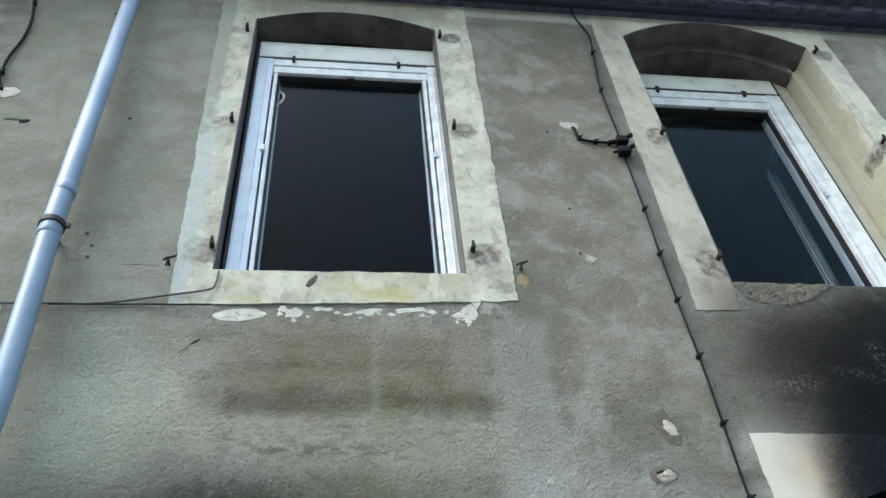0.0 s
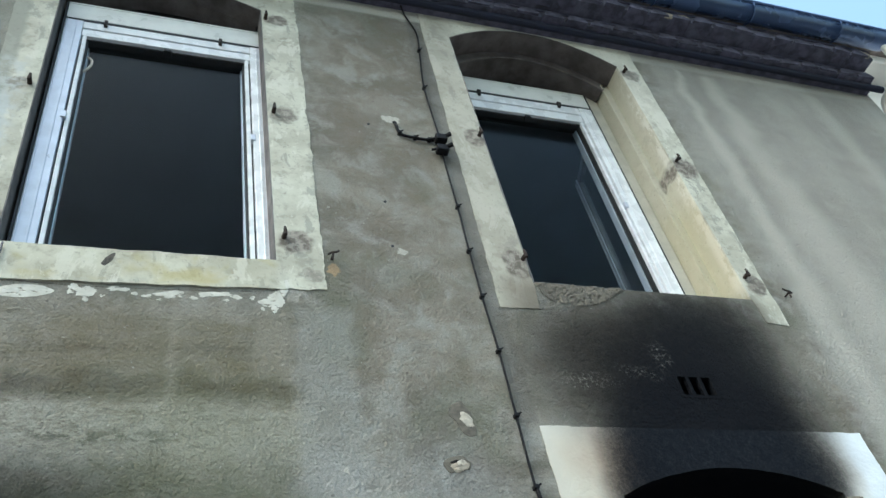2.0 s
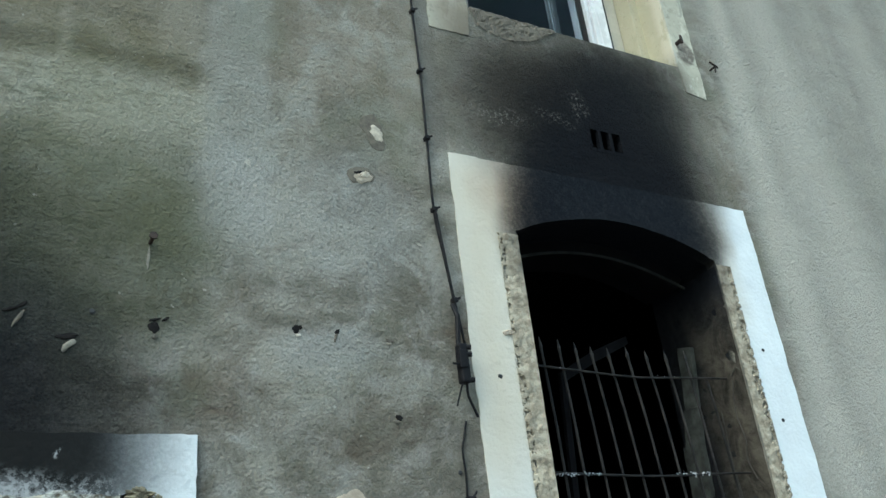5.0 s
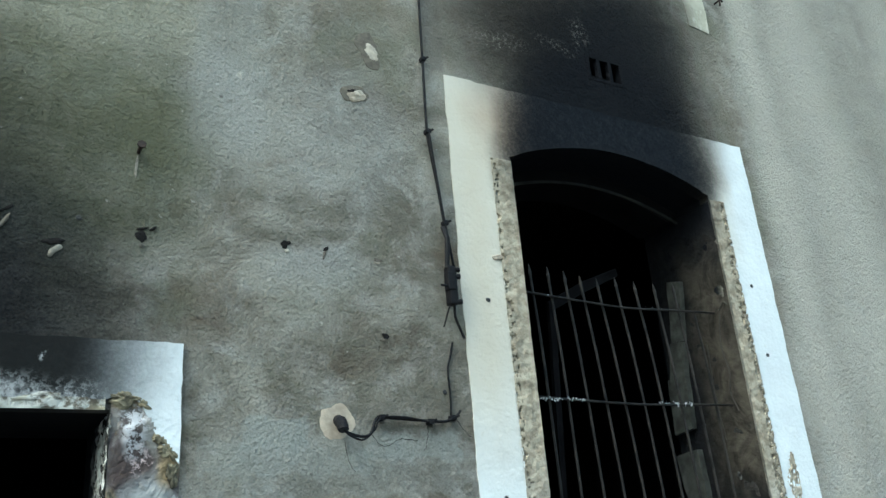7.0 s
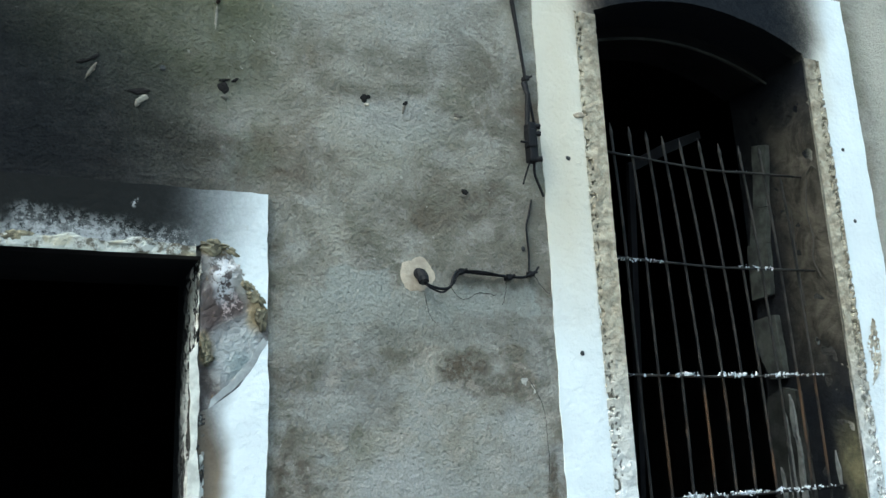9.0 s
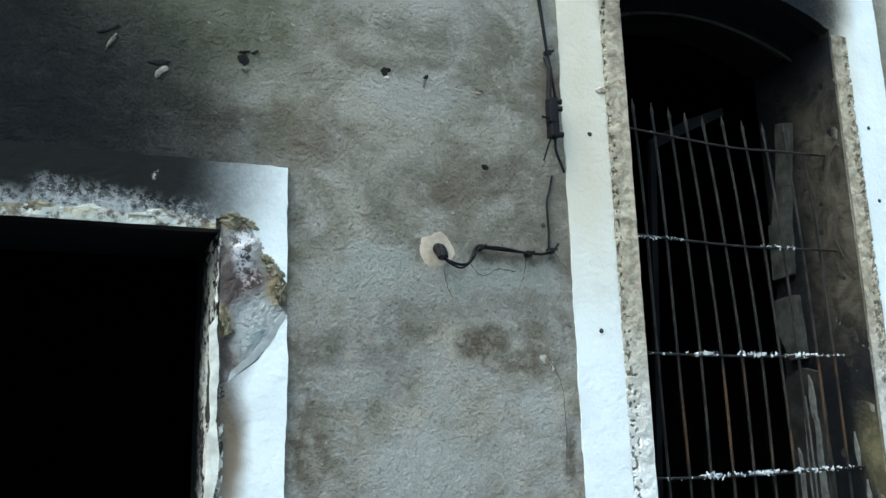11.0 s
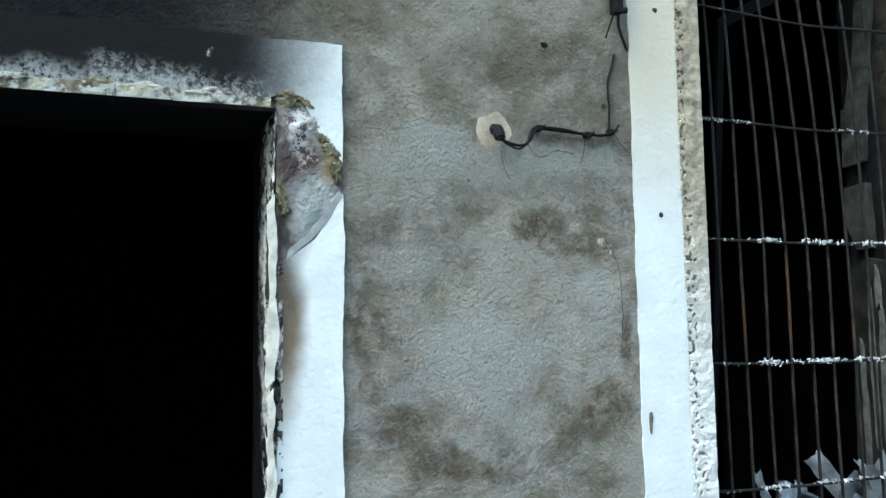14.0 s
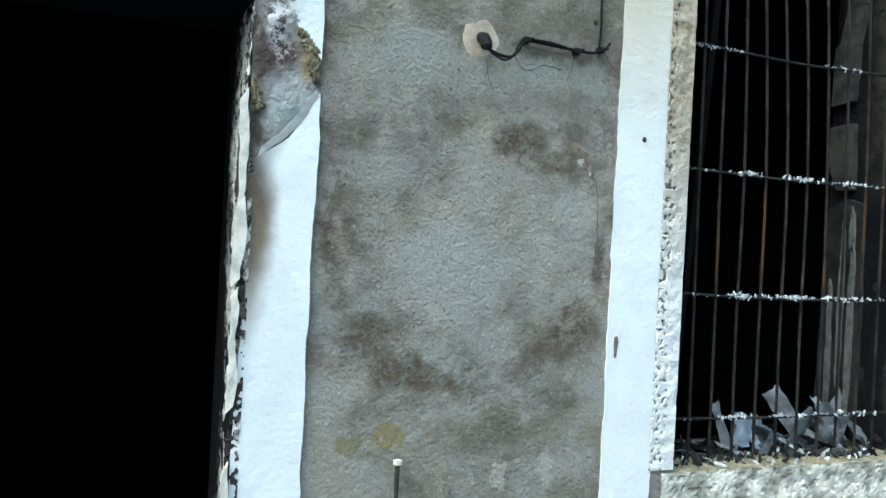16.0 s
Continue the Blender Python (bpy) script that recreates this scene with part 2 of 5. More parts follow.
    for cx, cz, rx, rz, a, col in ((0.140, 5.215, 0.055, 0.035, 0.95, (0.60, 0.58, 0.52)), (0.14, 5.36, 0.08, 0.07, 0.6, (0.30, 0.28, 0.24)),
                                   (-0.45, 3.95, 0.05, 0.08, 0.6, (0.5, 0.48, 0.42)), (-0.264, 4.078, 0.034, 0.036, 0.85, (0.42, 0.31, 0.18)),
                                   (0.344, 1.700, 0.008, 0.020, 0.8, (0.58, 0.57, 0.53)), (0.372, 1.668, 0.008, 0.016, 0.8, (0.56, 0.55, 0.50)), (0.105, 1.685, 0.022, 0.014, 0.5, (0.38, 0.35, 0.30)),
                                   (0.165, 1.68, 0.022, 0.018, 0.5, (0.38, 0.35, 0.30)), (-0.21, 0.905, 0.055, 0.035, 0.8, (0.26, 0.23, 0.10)), (-0.33, 0.885, 0.045, 0.025, 0.7, (0.22, 0.21, 0.10)),
                                   (0.062, 4.215, 0.026, 0.018, 0.9, (0.56, 0.54, 0.48)), (-0.296, 3.131, 0.017, 0.014, 0.9, (0.56, 0.54, 0.48)), (-2.60, 5.13, 0.08, 0.05, 0.7, (0.36, 0.34, 0.28)), (0.28, 0.80, 0.03, 0.05, 0.7, (0.45, 0.44, 0.40)), (0.12, 0.78, 0.03, 0.05, 0.7, (0.45, 0.44, 0.40))):
        c = g.mix(g.blob(wf, cx, cz, rx, rz, 0.78, a), c, col)
    c = g.mix(g.blob(ws, 0.92, 3.66, 0.62, 0.46, 0.2, 0.75), c, (0.085, 0.070, 0.050))
    # white bloom scattered in the smoke over the window
    spot = g.span(g.noise(55, 9, 0.82), 0.50, 0.62)
    salt = g.mul(g.math("MAXIMUM", g.math("MAXIMUM", g.blob(ws, 0.72, 3.55, 0.22, 0.06, 0.3), g.blob(ws, 1.16, 3.70, 0.07, 0.12, 0.3)), g.blob(ws, 1.02, 3.60, 0.14, 0.06, 0.3, 0.7)), spot)
    c = g.mix(g.span(fine, 0.40, 0.70, 0.0, 0.38), c, (0.09, 0.088, 0.075))
    c = g.mix(g.span(g.noise(40, 2, 0.5, shift=11), 0.70, 0.74, 0, 0.38), c, (0.06, 0.056, 0.045))
    c = g.mix(g.span(g.noise(33, 3, 0.6, shift=21), 0.68, 0.73, 0, 0.5), c, (0.46, 0.45, 0.41))
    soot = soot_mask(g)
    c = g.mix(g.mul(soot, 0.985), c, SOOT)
    c = g.mix(g.mul(salt, 0.36), c, (0.42, 0.40, 0.36))
    g.put(p.inputs["Base Color"], c)
    g.put(p.inputs["Roughness"], g.span(mid, 0.2, 0.8, 0.82, 0.97))
    g.put(p.inputs["Specular IOR Level"], g.span(soot, 0.2, 0.9, 0.22, 0.03))
    h = g.math("ADD", g.mul(g.noise(30, 9, 0.70), 1.0), g.mul(g.noise(6, 4), 0.9))
    pit = g.span(g.noise(58, 3, 0.5, stretch=(0.75, 1, 1.4)), 0.66, 0.80, 0, 0.20)
    lump = g.span(g.noise(105, 4, 0.6, shift=4), 0.58, 0.74, 0, 0.38)
    grain = g.mul(g.noise(78, 5, 0.62, shift=47), 0.55)
    g.put(p.inputs["Normal"], g.bump(g.math("ADD", g.math("ADD", g.math("SUBTRACT", h, pit), lump), grain), 1.0, 0.0145))


def paint_build(g, p):
    """White masonry paint, lumpy, yellowed by heat near the smoke."""
    n1, n2 = g.noise(5, 5), g.noise(40, 5, 0.6)
    c = g.mix(g.span(n1, 0.35, 0.7), (0.73, 0.775, 0.81), (0.80, 0.85, 0.88))
    c = g.mix(g.span(n2, 0.62, 0.75, 0, 0.35), c, (0.55, 0.54, 0.48))
    w = g.warped(4, 0.18)
    warm = g.math("MAXIMUM", g.rect(w, 0.30, 0.80, 1.95, 3.5, 0.35, 0.85), g.rect(w, 1.6, 1.82, 2.7, 3.5, 0.12, 0.6))
    c = g.mix(warm, c, (0.56, 0.50, 0.37))
    c = g.mix(g.blob(w, 0.74, 3.18, 0.24, 0.34, 0.2, 0.75), c, (0.34, 0.25, 0.165))
    c = g.mix(g.blob(w, 1.78, 3.2, 0.14, 0.3, 0.2, 0.5), c, (0.42, 0.37, 0.29))
    c = g.mix(g.blob(w, -0.625, 1.47, 0.085, 0.36, 0.25, 0.92), c, (0.17, 0.122, 0.066))
    salt = g.math("MAXIMUM", g.mul(g.rect(w, -1.6, -0.70, 2.03, 2.078, 0.035), g.span(g.noise(70, 7, 0.78), 0.38, 0.56)), g.mul(g.rect(w, -1.08, -0.66, 2.02, 2.10, 0.04), g.span(g.noise(55, 8, 0.8, shift=13), 0.47, 0.56)))
    salt = g.math("MAXIMUM", salt, g.mul(g.blob(w, -0.815, 2.165, 0.012, 0.022, 0.2), g.span(g.noise(90, 5, 0.7), 0.5, 0.6)))
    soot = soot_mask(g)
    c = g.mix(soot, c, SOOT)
    c = g.mix(g.blob(w, -1.75, 2.16, 1.30, 0.5, 0.78, 0.97), c, (0.014, 0.0145, 0.0145))
    g.put(p.inputs["Specular IOR Level"], g.span(soot, 0.2, 0.9, 0.35, 0.03))
    c = g.mix(g.mul(salt, 0.64), c, (0.58, 0.60, 0.62))
    g.put(p.inputs["Base Color"], c)
    p.inputs["Roughness"].default_value = 0.75
    g.put(p.inputs["Normal"], g.bump(g.math("ADD", g.noise(13, 6, 0.6), g.mul(g.noise(60, 4), 0.42)), 0.55, 0.010))


def cream_build(g, p):
    """Old limewash on the upper window surrounds: cream, greyed and stained."""
    n1, n2, n3 = g.noise(4, 6, 0.6), g.noise(14, 6, 0.65), g.noise(60, 4)
    w = g.warped(5, 0.1)
    c = g.mix(g.span(n1, 0.35, 0.65), (0.43, 0.42, 0.34), (0.60, 0.60, 0.50))
    c = g.mix(g.span(n2, 0.50, 0.66, 0, 0.55), c, (0.27, 0.25, 0.20))
    flake = g.noise(7, 8, 0.68, shift=41, stretch=(1.3, 1, 0.7), warp=0.5)
    c = g.mix(g.span(flake, 0.555, 0.585, 0, 0.7), c, (0.64, 0.635, 0.55))
    c = g.mix(g.span(flake, 0.43, 0.40, 0, 0.65), c, (0.30, 0.295, 0.255))
    c = g.mix(g.rect(w, 0.40, 0.70, 3.9, 6.5, 0.06, 0.45), c, (0.30, 0.27, 0.22))
    c = g.mix(g.rect(g.warped(9, 0.05, 5), -1.78, -1.615, 3.9, 5.00, 0.012, 0.8), c, (0.45, 0.48, 0.47))
    c = g.mix(g.rect(g.warped(9, 0.06, 5), -1.80, -1.645, 5.00, 6.5, 0.014, 0.8), c, (0.29, 0.295, 0.25))
    c = g.mix(g.rect(w, 0.75, 2.05, 5.6, 6.5, 0.2, 0.55), c, (0.66, 0.64, 0.55))
    c = g.mix(g.rect(w, -1.6, -0.45, 6.18, 6.5, 0.08, 0.7), c, (0.24, 0.225, 0.185))
    yellow = g.mul(g.rect(w, -1.45, -0.50, 3.93, 4.1, 0.03), g.span(g.noise(5, 3, shift=3), 0.45, 0.6, 0.1, 0.75))
    c = g.mix(yellow, c, (0.42, 0.37, 0.17))
    c = g.mix(g.mul(g.span(g.axis(1), 0.01, 0.03), 0.68), c, (0.47, 0.445, 0.345))
    c = g.mix(g.mul(g.mul(g.span(g.axis(1), 0.004, 0.012), g.span(g.axis(1), 0.085, 0.03)), g.span(g.noise(9, 8, 0.72, shift=23, stretch=(1, 1, 0.6)), 0.47, 0.54)), c, (0.64, 0.63, 0.56))
    c = g.mix(g.mul(g.mul(g.span(g.axis(1), 0.004, 0.012), g.rect(w, 1.7, 1.95, 4.0, 4.9, 0.2)), 0.5), c, (0.45, 0.41, 0.25))
    c = g.mix(g.span(n3, 0.6, 0.72, 0, 0.4), c, (0.2, 0.19, 0.16))
    wf = g.warped(18.0, 0.07, 5)
    chip = g.mix(g.span(g.noise(32, 6, 0.7, shift=51), 0.42, 0.62), (0.135, 0.118, 0.098), (0.33, 0.305, 0.26))
    for cx, cz, rx, rz, a in ((-0.41, 4.22, 0.085, 0.085, 0.85), (-0.42, 5.12, 0.08, 0.075, 0.7), (-0.42, 6.03, 0.085, 0.06, 0.8), (-1.58, 4.20, 0.10, 0.09, 0.7), (-1.60, 5.10, 0.07, 0.06, 0.6), (-1.60, 5.98, 0.06, 0.05, 0.5),
                              (0.60, 4.20, 0.08, 0.11, 0.85), (0.60, 5.15, 0.07, 0.09, 0.75), (1.93, 6.10, 0.08, 0.08, 0.7), (1.92, 5.13, 0.10, 0.11, 0.85), (1.93, 4.20, 0.07, 0.09, 0.8), (-0.35, 4.03, 0.06, 0.05, 0.5)):
        c = g.mix(g.blob(wf, cx, cz, rx, rz, 0.66, min(1.0, a * 1.15)), c, chip)
    c = g.mix(g.mul(g.rect(wf, -1.70, -1.58, 3.95, 5.3, 0.04), g.span(g.noise(16, 8, 0.75, shift=9), 0.44, 0.62, 0, 0.7)), c, (0.50, 0.53, 0.52))
    c = g.mix(g.mul(g.rect(w, 0.76, 1.84, 3.6, 4.13, 0.10), 0.97), c, (0.072, 0.059, 0.043))
    c = g.mix(g.rect(w, 0.50, 0.80, 3.75, 4.12, 0.1, 0.75), c, (0.15, 0.125, 0.09))
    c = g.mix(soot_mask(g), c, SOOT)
    g.put(p.inputs["Base Color"], c)
    p.inputs["Roughness"].default_value = 0.88
    g.put(p.inputs["Normal"], g.bump(g.math("ADD", n2, g.mul(n3, 0.5)), 0.5, 0.006))


def rough_stone_build(g, p):
    n1, n2 = g.noise(24, 6, 0.7), g.noise(80, 4, 0.6)
    c = g.mix(g.span(n1, 0.35, 0.62), (0.26, 0.225, 0.165), (0.44, 0.40, 0.31))
    c = g.mix(g.span(g.axis(2), 1.95, 1.15, 0, 0.92), c, (0.72, 0.745, 0.76))
    c = g.mix(g.span(n2, 0.60, 0.72, 0, 0.45), c, (0.10, 0.095, 0.08))
    # concave spots coloured darker, standing for shade in the pits
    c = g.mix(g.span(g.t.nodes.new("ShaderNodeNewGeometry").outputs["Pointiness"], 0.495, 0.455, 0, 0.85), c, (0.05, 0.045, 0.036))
    c = g.mix(g.mul(soot_mask(g), 0.6), c, SOOT)
    g.put(p.inputs["Base Color"], c)
    p.inputs["Roughness"].default_value = 0.95
    g.put(p.inputs["Normal"], g.bump(n2, 0.6, 0.006))


def spall_build(g, p):
    """Heat-split stone under lost paint: plum, grey and ochre."""
    n1, n2, n3 = g.noise(17, 8, 0.72, warp=0.4), g.noise(55, 6, 0.7), g.noise(20, 6, 0.65, shift=5)
    w = g.warped(8, 0.08)
    c = g.mix(g.span(n1, 0.38, 0.62), (0.085, 0.070, 0.066), (0.23, 0.22, 0.21))
    c = g.mix(g.blob(w, -0.575, 1.895, 0.075, 0.13, 0.45, 0.92), c, (0.052, 0.036, 0.034))
    c = g.mix(g.mul(g.blob(w, -0.52, 1.76, 0.10, 0.14, 0.45), g.span(n1, 0.30, 0.50, 0.45, 0.95)), c, (0.38, 0.40, 0.41))
    c = g.mix(g.mul(g.blob(w, -0.525, 1.745, 0.05, 0.06, 0.3), 0.6), c, (0.24, 0.30, 0.31))
    c = g.mix(g.blob(w, -0.515, 1.98, 0.04, 0.06, 0.4, 0.8), c, (0.34, 0.34, 0.32))
    c = g.mix(g.blob(w, -0.615, 1.69, 0.02, 0.06, 0.4, 0.8), c, (0.045, 0.035, 0.03))
    c = g.mix(g.span(n3, 0.60, 0.68, 0, 0.5), c, (0.22, 0.16, 0.085))
    for cx, cz, rx, rz in ((-0.59, 2.055, 0.06, 0.03), (-0.475, 1.895, 0.045, 0.08), (-0.612, 1.78, 0.03, 0.05)):
        c = g.mix(g.blob(w, cx, cz, rx, rz, 0.4, 0.85), c, (0.30, 0.235, 0.125))
    c = g.mix(g.mul(g.blob(w, -0.572, 1.98, 0.05, 0.085, 0.35), g.span(n2, 0.46, 0.54)), c, (0.62, 0.62, 0.65))
    c = g.mix(g.mul(g.blob(w, -0.555, 1.905, 0.05, 0.06, 0.3), g.span(n2, 0.54, 0.60)), c, (0.46, 0.38, 0.38))
    g.put(p.inputs["Base Color"], c)
    p.inputs["Roughness"].default_value = 0.85
    g.put(p.inputs["Normal"], g.bump(g.math("ADD", n1, g.mul(n2, 0.35)), 0.9, 0.014))


def glass_build(g, p):
    g.put(p.inputs["Base Color"], (0.9, 0.95, 0.95))
    p.inputs["Transmission Weight"].default_value = 1.0
    p.inputs["Roughness"].default_value = 0.0
    p.inputs["IOR"].default_value = 1.11


def ground_build(g, p):
    n1, n2 = g.noise(0.7, 5), g.noise(60, 4)
    c = g.mix(g.span(n1, 0.3, 0.7), (0.05, 0.05, 0.05), (0.09, 0.088, 0.085))
    g.put(p.inputs["Base Color"], g.mix(g.span(n2, 0.5, 0.7, 0, 0.5), c, (0.14, 0.14, 0.135)))
    p.inputs["Roughness"].default_value = 0.9
    g.put(p.inputs["Normal"], g.bump(n2, 0.5, 0.005))


WALL = material("stained_render", wall_build)
PAINT = material("white_masonry_paint", paint_build)
CREAM = material("old_limewash", cream_build)
STRIP = material("rough_bare_stone", rough_stone_build)
SPALL = material("heat_split_stone", spall_build)
GLASS = material("window_glass", glass_build)
GROUND = material("asphalt", ground_build)
ALU = plain("white_lacquered_aluminium", (0.83, 0.85, 0.88), 0.27, 0.0, 0.08, 9, 0.05)
ALU_GREY = plain("grey_aluminium", (0.56, 0.60, 0.68), 0.35, 0.3, 0.12, 9, 0.05)
# sash aluminium coloured darker for the shade inside the room
SASH_GREY = plain("shaded_grey_sash", (0.25, 0.27, 0.30), 0.4, 0.2, 0.2, 9, 0.05)
ALU_CREAM = plain("yellowed_white_aluminium", (0.78, 0.79, 0.76), 0.32, 0.0, 0.10, 7, 0.05)
# slate tone put in for the shaded strip left of the shutter frame
SHADE_GREY = plain("slate_reveal_shade", (0.10, 0.10, 0.125), 0.6, 0, 0.2, 9, 0.2)
BEIGE = plain("beige_plastic", (0.50, 0.48, 0.40), 0.5, 0.0, 0.15, 9, 0.05)
DARK_RUBBER = plain("dark_seal", (0.02, 0.022, 0.025), 0.6)
IRON = plain("burnt_iron", (0.050, 0.045, 0.043), 0.6, 0.5, 0.5, 30, 0.5)


def bar_build(g, p):
    n = g.noise(14, 5, 0.6)
    c = g.mix(g.span(n, 0.35, 0.65), (0.008, 0.008, 0.009), (0.030, 0.028, 0.026))
    hot = g.mul(g.rect(g.pos, 0.9, 1.7, 1.36, 1.72, 0.06), g.span(g.noise(7, 3, stretch=(2.2, 1, 0.5)), 0.45, 0.6))
    g.put(p.inputs["Base Color"], g.mix(g.mul(hot, 0.7), c, (0.085, 0.048, 0.022)))
    p.inputs["Metallic"].default_value, p.inputs["Roughness"].default_value = 0.15, 0.7
    p.inputs["Specular IOR Level"].default_value = 0.25
    g.put(p.inputs["Normal"], g.bump(n, 0.4, 0.002))


BAR = material("burnt_bar_iron", bar_build)
RUST = plain("rusted_iron", (0.036, 0.025, 0.02), 0.85, 0.2, 0.5, 60, 0.8)
CABLE = plain("black_cable", (0.007, 0.007, 0.009), 0.65, 0, 0.3, 40, gloss=0.2)
CABLE_GREY = plain("grey_cable", (0.11, 0.11, 0.12), 0.6, 0, 0.3, 40)
PIPE = plain("grey_blue_pvc", (0.27, 0.345, 0.48), 0.42, 0, 0.12, 5, 0.08)
GUTTER = plain("blue_grey_zinc", (0.13, 0.19, 0.37), 0.26, 0.5, 0.2, 4, 0.1)
NAVY = plain("dark_navy_conduit", (0.017, 0.020, 0.042), 0.85, 0, 0.3, 6, 0.1)
EAVES_MORTAR = plain("dark_eaves_mortar", (0.105, 0.105, 0.145), 0.95, 0, 0.6, 9, 1.0)
TILE = plain("old_clay_tile", (0.105, 0.102, 0.150), 0.9, 0, 0.5, 14, 0.8)
MORTAR = plain("pale_mortar", (0.36, 0.32, 0.255), 0.95, 0, 0.25, 45, 0.8)
WHITE_MORTAR = plain("white_filler", (0.60, 0.57, 0.50), 0.9, 0, 0.12, 60, 0.6)
GREY_MORTAR = plain("grey_mortar", (0.135, 0.122, 0.098), 0.95, 0, 0.3, 45, 0.8)
PIN_MORTAR = plain("pin_mortar", (0.34, 0.31, 0.25), 0.95, 0, 0.3, 30, 0.8)
# arch undersides and reveals: stone coloured darker to carry their shade
SHADED_STONE = plain("shaded_weathered_stone", (0.125, 0.110, 0.105), 0.95, 0, 0.45, 7, 0.7)
SHADED_REVEAL = plain("shaded_grey_stone", (0.155, 0.148, 0.145), 0.95, 0, 0.4, 9, 0.6)


def flake_build(g, p):
    n = g.noise(26, 6, 0.7)
    c = g.mix(g.span(n, 0.42, 0.56), (0.10, 0.088, 0.065), (0.47, 0.48, 0.45))
    g.put(p.inputs["Base Color"], g.mix(g.mul(g.span(g.noise(9, 3), 0.5, 0.6), 0.6), c, (0.36, 0.33, 0.22)))
    p.inputs["Roughness"].default_value = 0.9
    g.put(p.inputs["Normal"], g.bump(n, 0.8, 0.006))


FLAKE = material("flaked_paint_edge", flake_build)


def reveal_build(g, p):
    """Plaster browned by smoke: black under the arch, low down and with depth, dusty between, mossy at the foot."""
    n1, n2 = g.noise(7, 8, 0.70, stretch=(1, 1.2, 0.8), warp=0.6), g.noise(45, 6, 0.7)
    w = g.warped(5, 0.12, 4)
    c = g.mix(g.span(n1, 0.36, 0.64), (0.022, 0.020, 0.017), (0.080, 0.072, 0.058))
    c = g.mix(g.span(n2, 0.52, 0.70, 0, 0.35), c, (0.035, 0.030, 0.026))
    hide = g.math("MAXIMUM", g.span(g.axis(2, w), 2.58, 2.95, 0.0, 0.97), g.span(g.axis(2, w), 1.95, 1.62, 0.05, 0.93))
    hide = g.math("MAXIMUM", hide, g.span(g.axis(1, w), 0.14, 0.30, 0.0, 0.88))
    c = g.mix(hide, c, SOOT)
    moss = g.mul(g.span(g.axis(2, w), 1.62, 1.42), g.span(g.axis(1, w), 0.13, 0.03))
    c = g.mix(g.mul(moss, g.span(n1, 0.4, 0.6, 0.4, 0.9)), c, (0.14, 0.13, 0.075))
    g.put(p.inputs["Base Color"], c)
    p.inputs["Roughness"].default_value = 0.93
    p.inputs["Specular IOR Level"].default_value = 0.12
    g.put(p.inputs["Normal"], g.bump(g.math("ADD", n1, n2), 0.7, 0.006))


def filler_build(g, p):
    """White filler with small dark pits."""
    n = g.noise(48, 3, 0.55, stretch=(0.7, 1, 1.3))
    c = g.mix(g.span(g.noise(12, 5), 0.35, 0.65), (0.50, 0.49, 0.43), (0.66, 0.65, 0.58))
    c = g.mix(g.span(n, 0.60, 0.66, 0, 0.85), c, (0.21, 0.19, 0.15))
    g.put(p.inputs["Base Color"], c)
    p.inputs["Roughness"].default_value = 0.92
    g.put(p.inputs["Normal"], g.bump(g.span(n, 0.66, 0.55), 0.8, 0.004))


PATCH = plain("pale_plaster_patch", (0.45, 0.39, 0.31), 0.95, 0, 0.28, 30, 0.8)
SMEAR = plain("brown_grey_smear", (0.085, 0.078, 0.065), 0.9, 0, 0.5, 60, 0.4)
PLUG = plain("pale_plaster_plug", (0.50, 0.46, 0.38), 0.95, 0, 0.25, 40, 0.8)
REVEAL = material("smoked_jamb_plaster", reveal_build)
FILLER = material("pitted_white_filler", filler_build)
FLAKE_GREY = plain("pale_grey_paint_flake", (0.15, 0.155, 0.15), 0.85, 0, 0.4, 30, 0.8)
OCHRE_STONE = plain("ochre_broken_stone", (0.185, 0.168, 0.112), 0.95, 0, 0.75, 34, 1.5)
PALE_STONE = plain("pale_blue_split_stone", (0.36, 0.38, 0.39), 0.85, 0, 0.35, 16, 1.0)
WHITE_PEEL = plain("white_peeled_paint", (0.66, 0.66, 0.61), 0.8, 0, 0.3, 26, 0.8)
SCRAPE = plain("scraped_render", (0.21, 0.20, 0.17), 0.95, 0, 0.4, 40, 0.8)
RAG = plain("pale_blue_rag", (0.50, 0.58, 0.70), 0.9, 0, 0.25, 30, 0.6)
# dark tone standing for the shade inside the cracks
GREY_CRACK = plain("crack_shade", (0.05, 0.047, 0.04), 0.95)
OCHRE = plain("ochre_mortar", (0.45, 0.31, 0.16), 0.95, 0, 0.25, 45, 0.8)
CHAR = plain("charred_wood", (0.014, 0.013, 0.013), 0.8, 0, 0.5, 30, 1.0, gloss=0.12)
SOOTED = plain("sooted_plaster", (0.007, 0.007, 0.008), 0.95, 0, 0.4, 8, 0.5, gloss=0.05)
ROOM = plain("dim_plaster", (0.19, 0.215, 0.24), 0.9, 0, 0.1, 3, 0.1)
SCORCHED = plain("scorched_paint", (0.030, 0.031, 0.029), 0.8, 0, 0.55, 12, 0.8, gloss=0.15)
PAINT_RAG = plain("grey_paint_rag", (0.068, 0.071, 0.064), 0.85, 0, 0.55, 14, 0.8, gloss=0.15)
ASH = plain("pale_ash", (0.58, 0.61, 0.66), 0.9, 0, 0.25, 60, 0.8)
SHEET = plain("torn_metal_sheet", (0.24, 0.265, 0.30), 0.45, 0.35, 0.45, 12, 0.6)
SHEET_PALE = plain("pale_torn_sheet", (0.40, 0.42, 0.45), 0.5, 0.15, 0.5, 16, 0.8)
STONE_SILL = plain("painted_stone_sill", (0.54, 0.54, 0.48), 0.9, 0, 0.6, 16, 1.0)
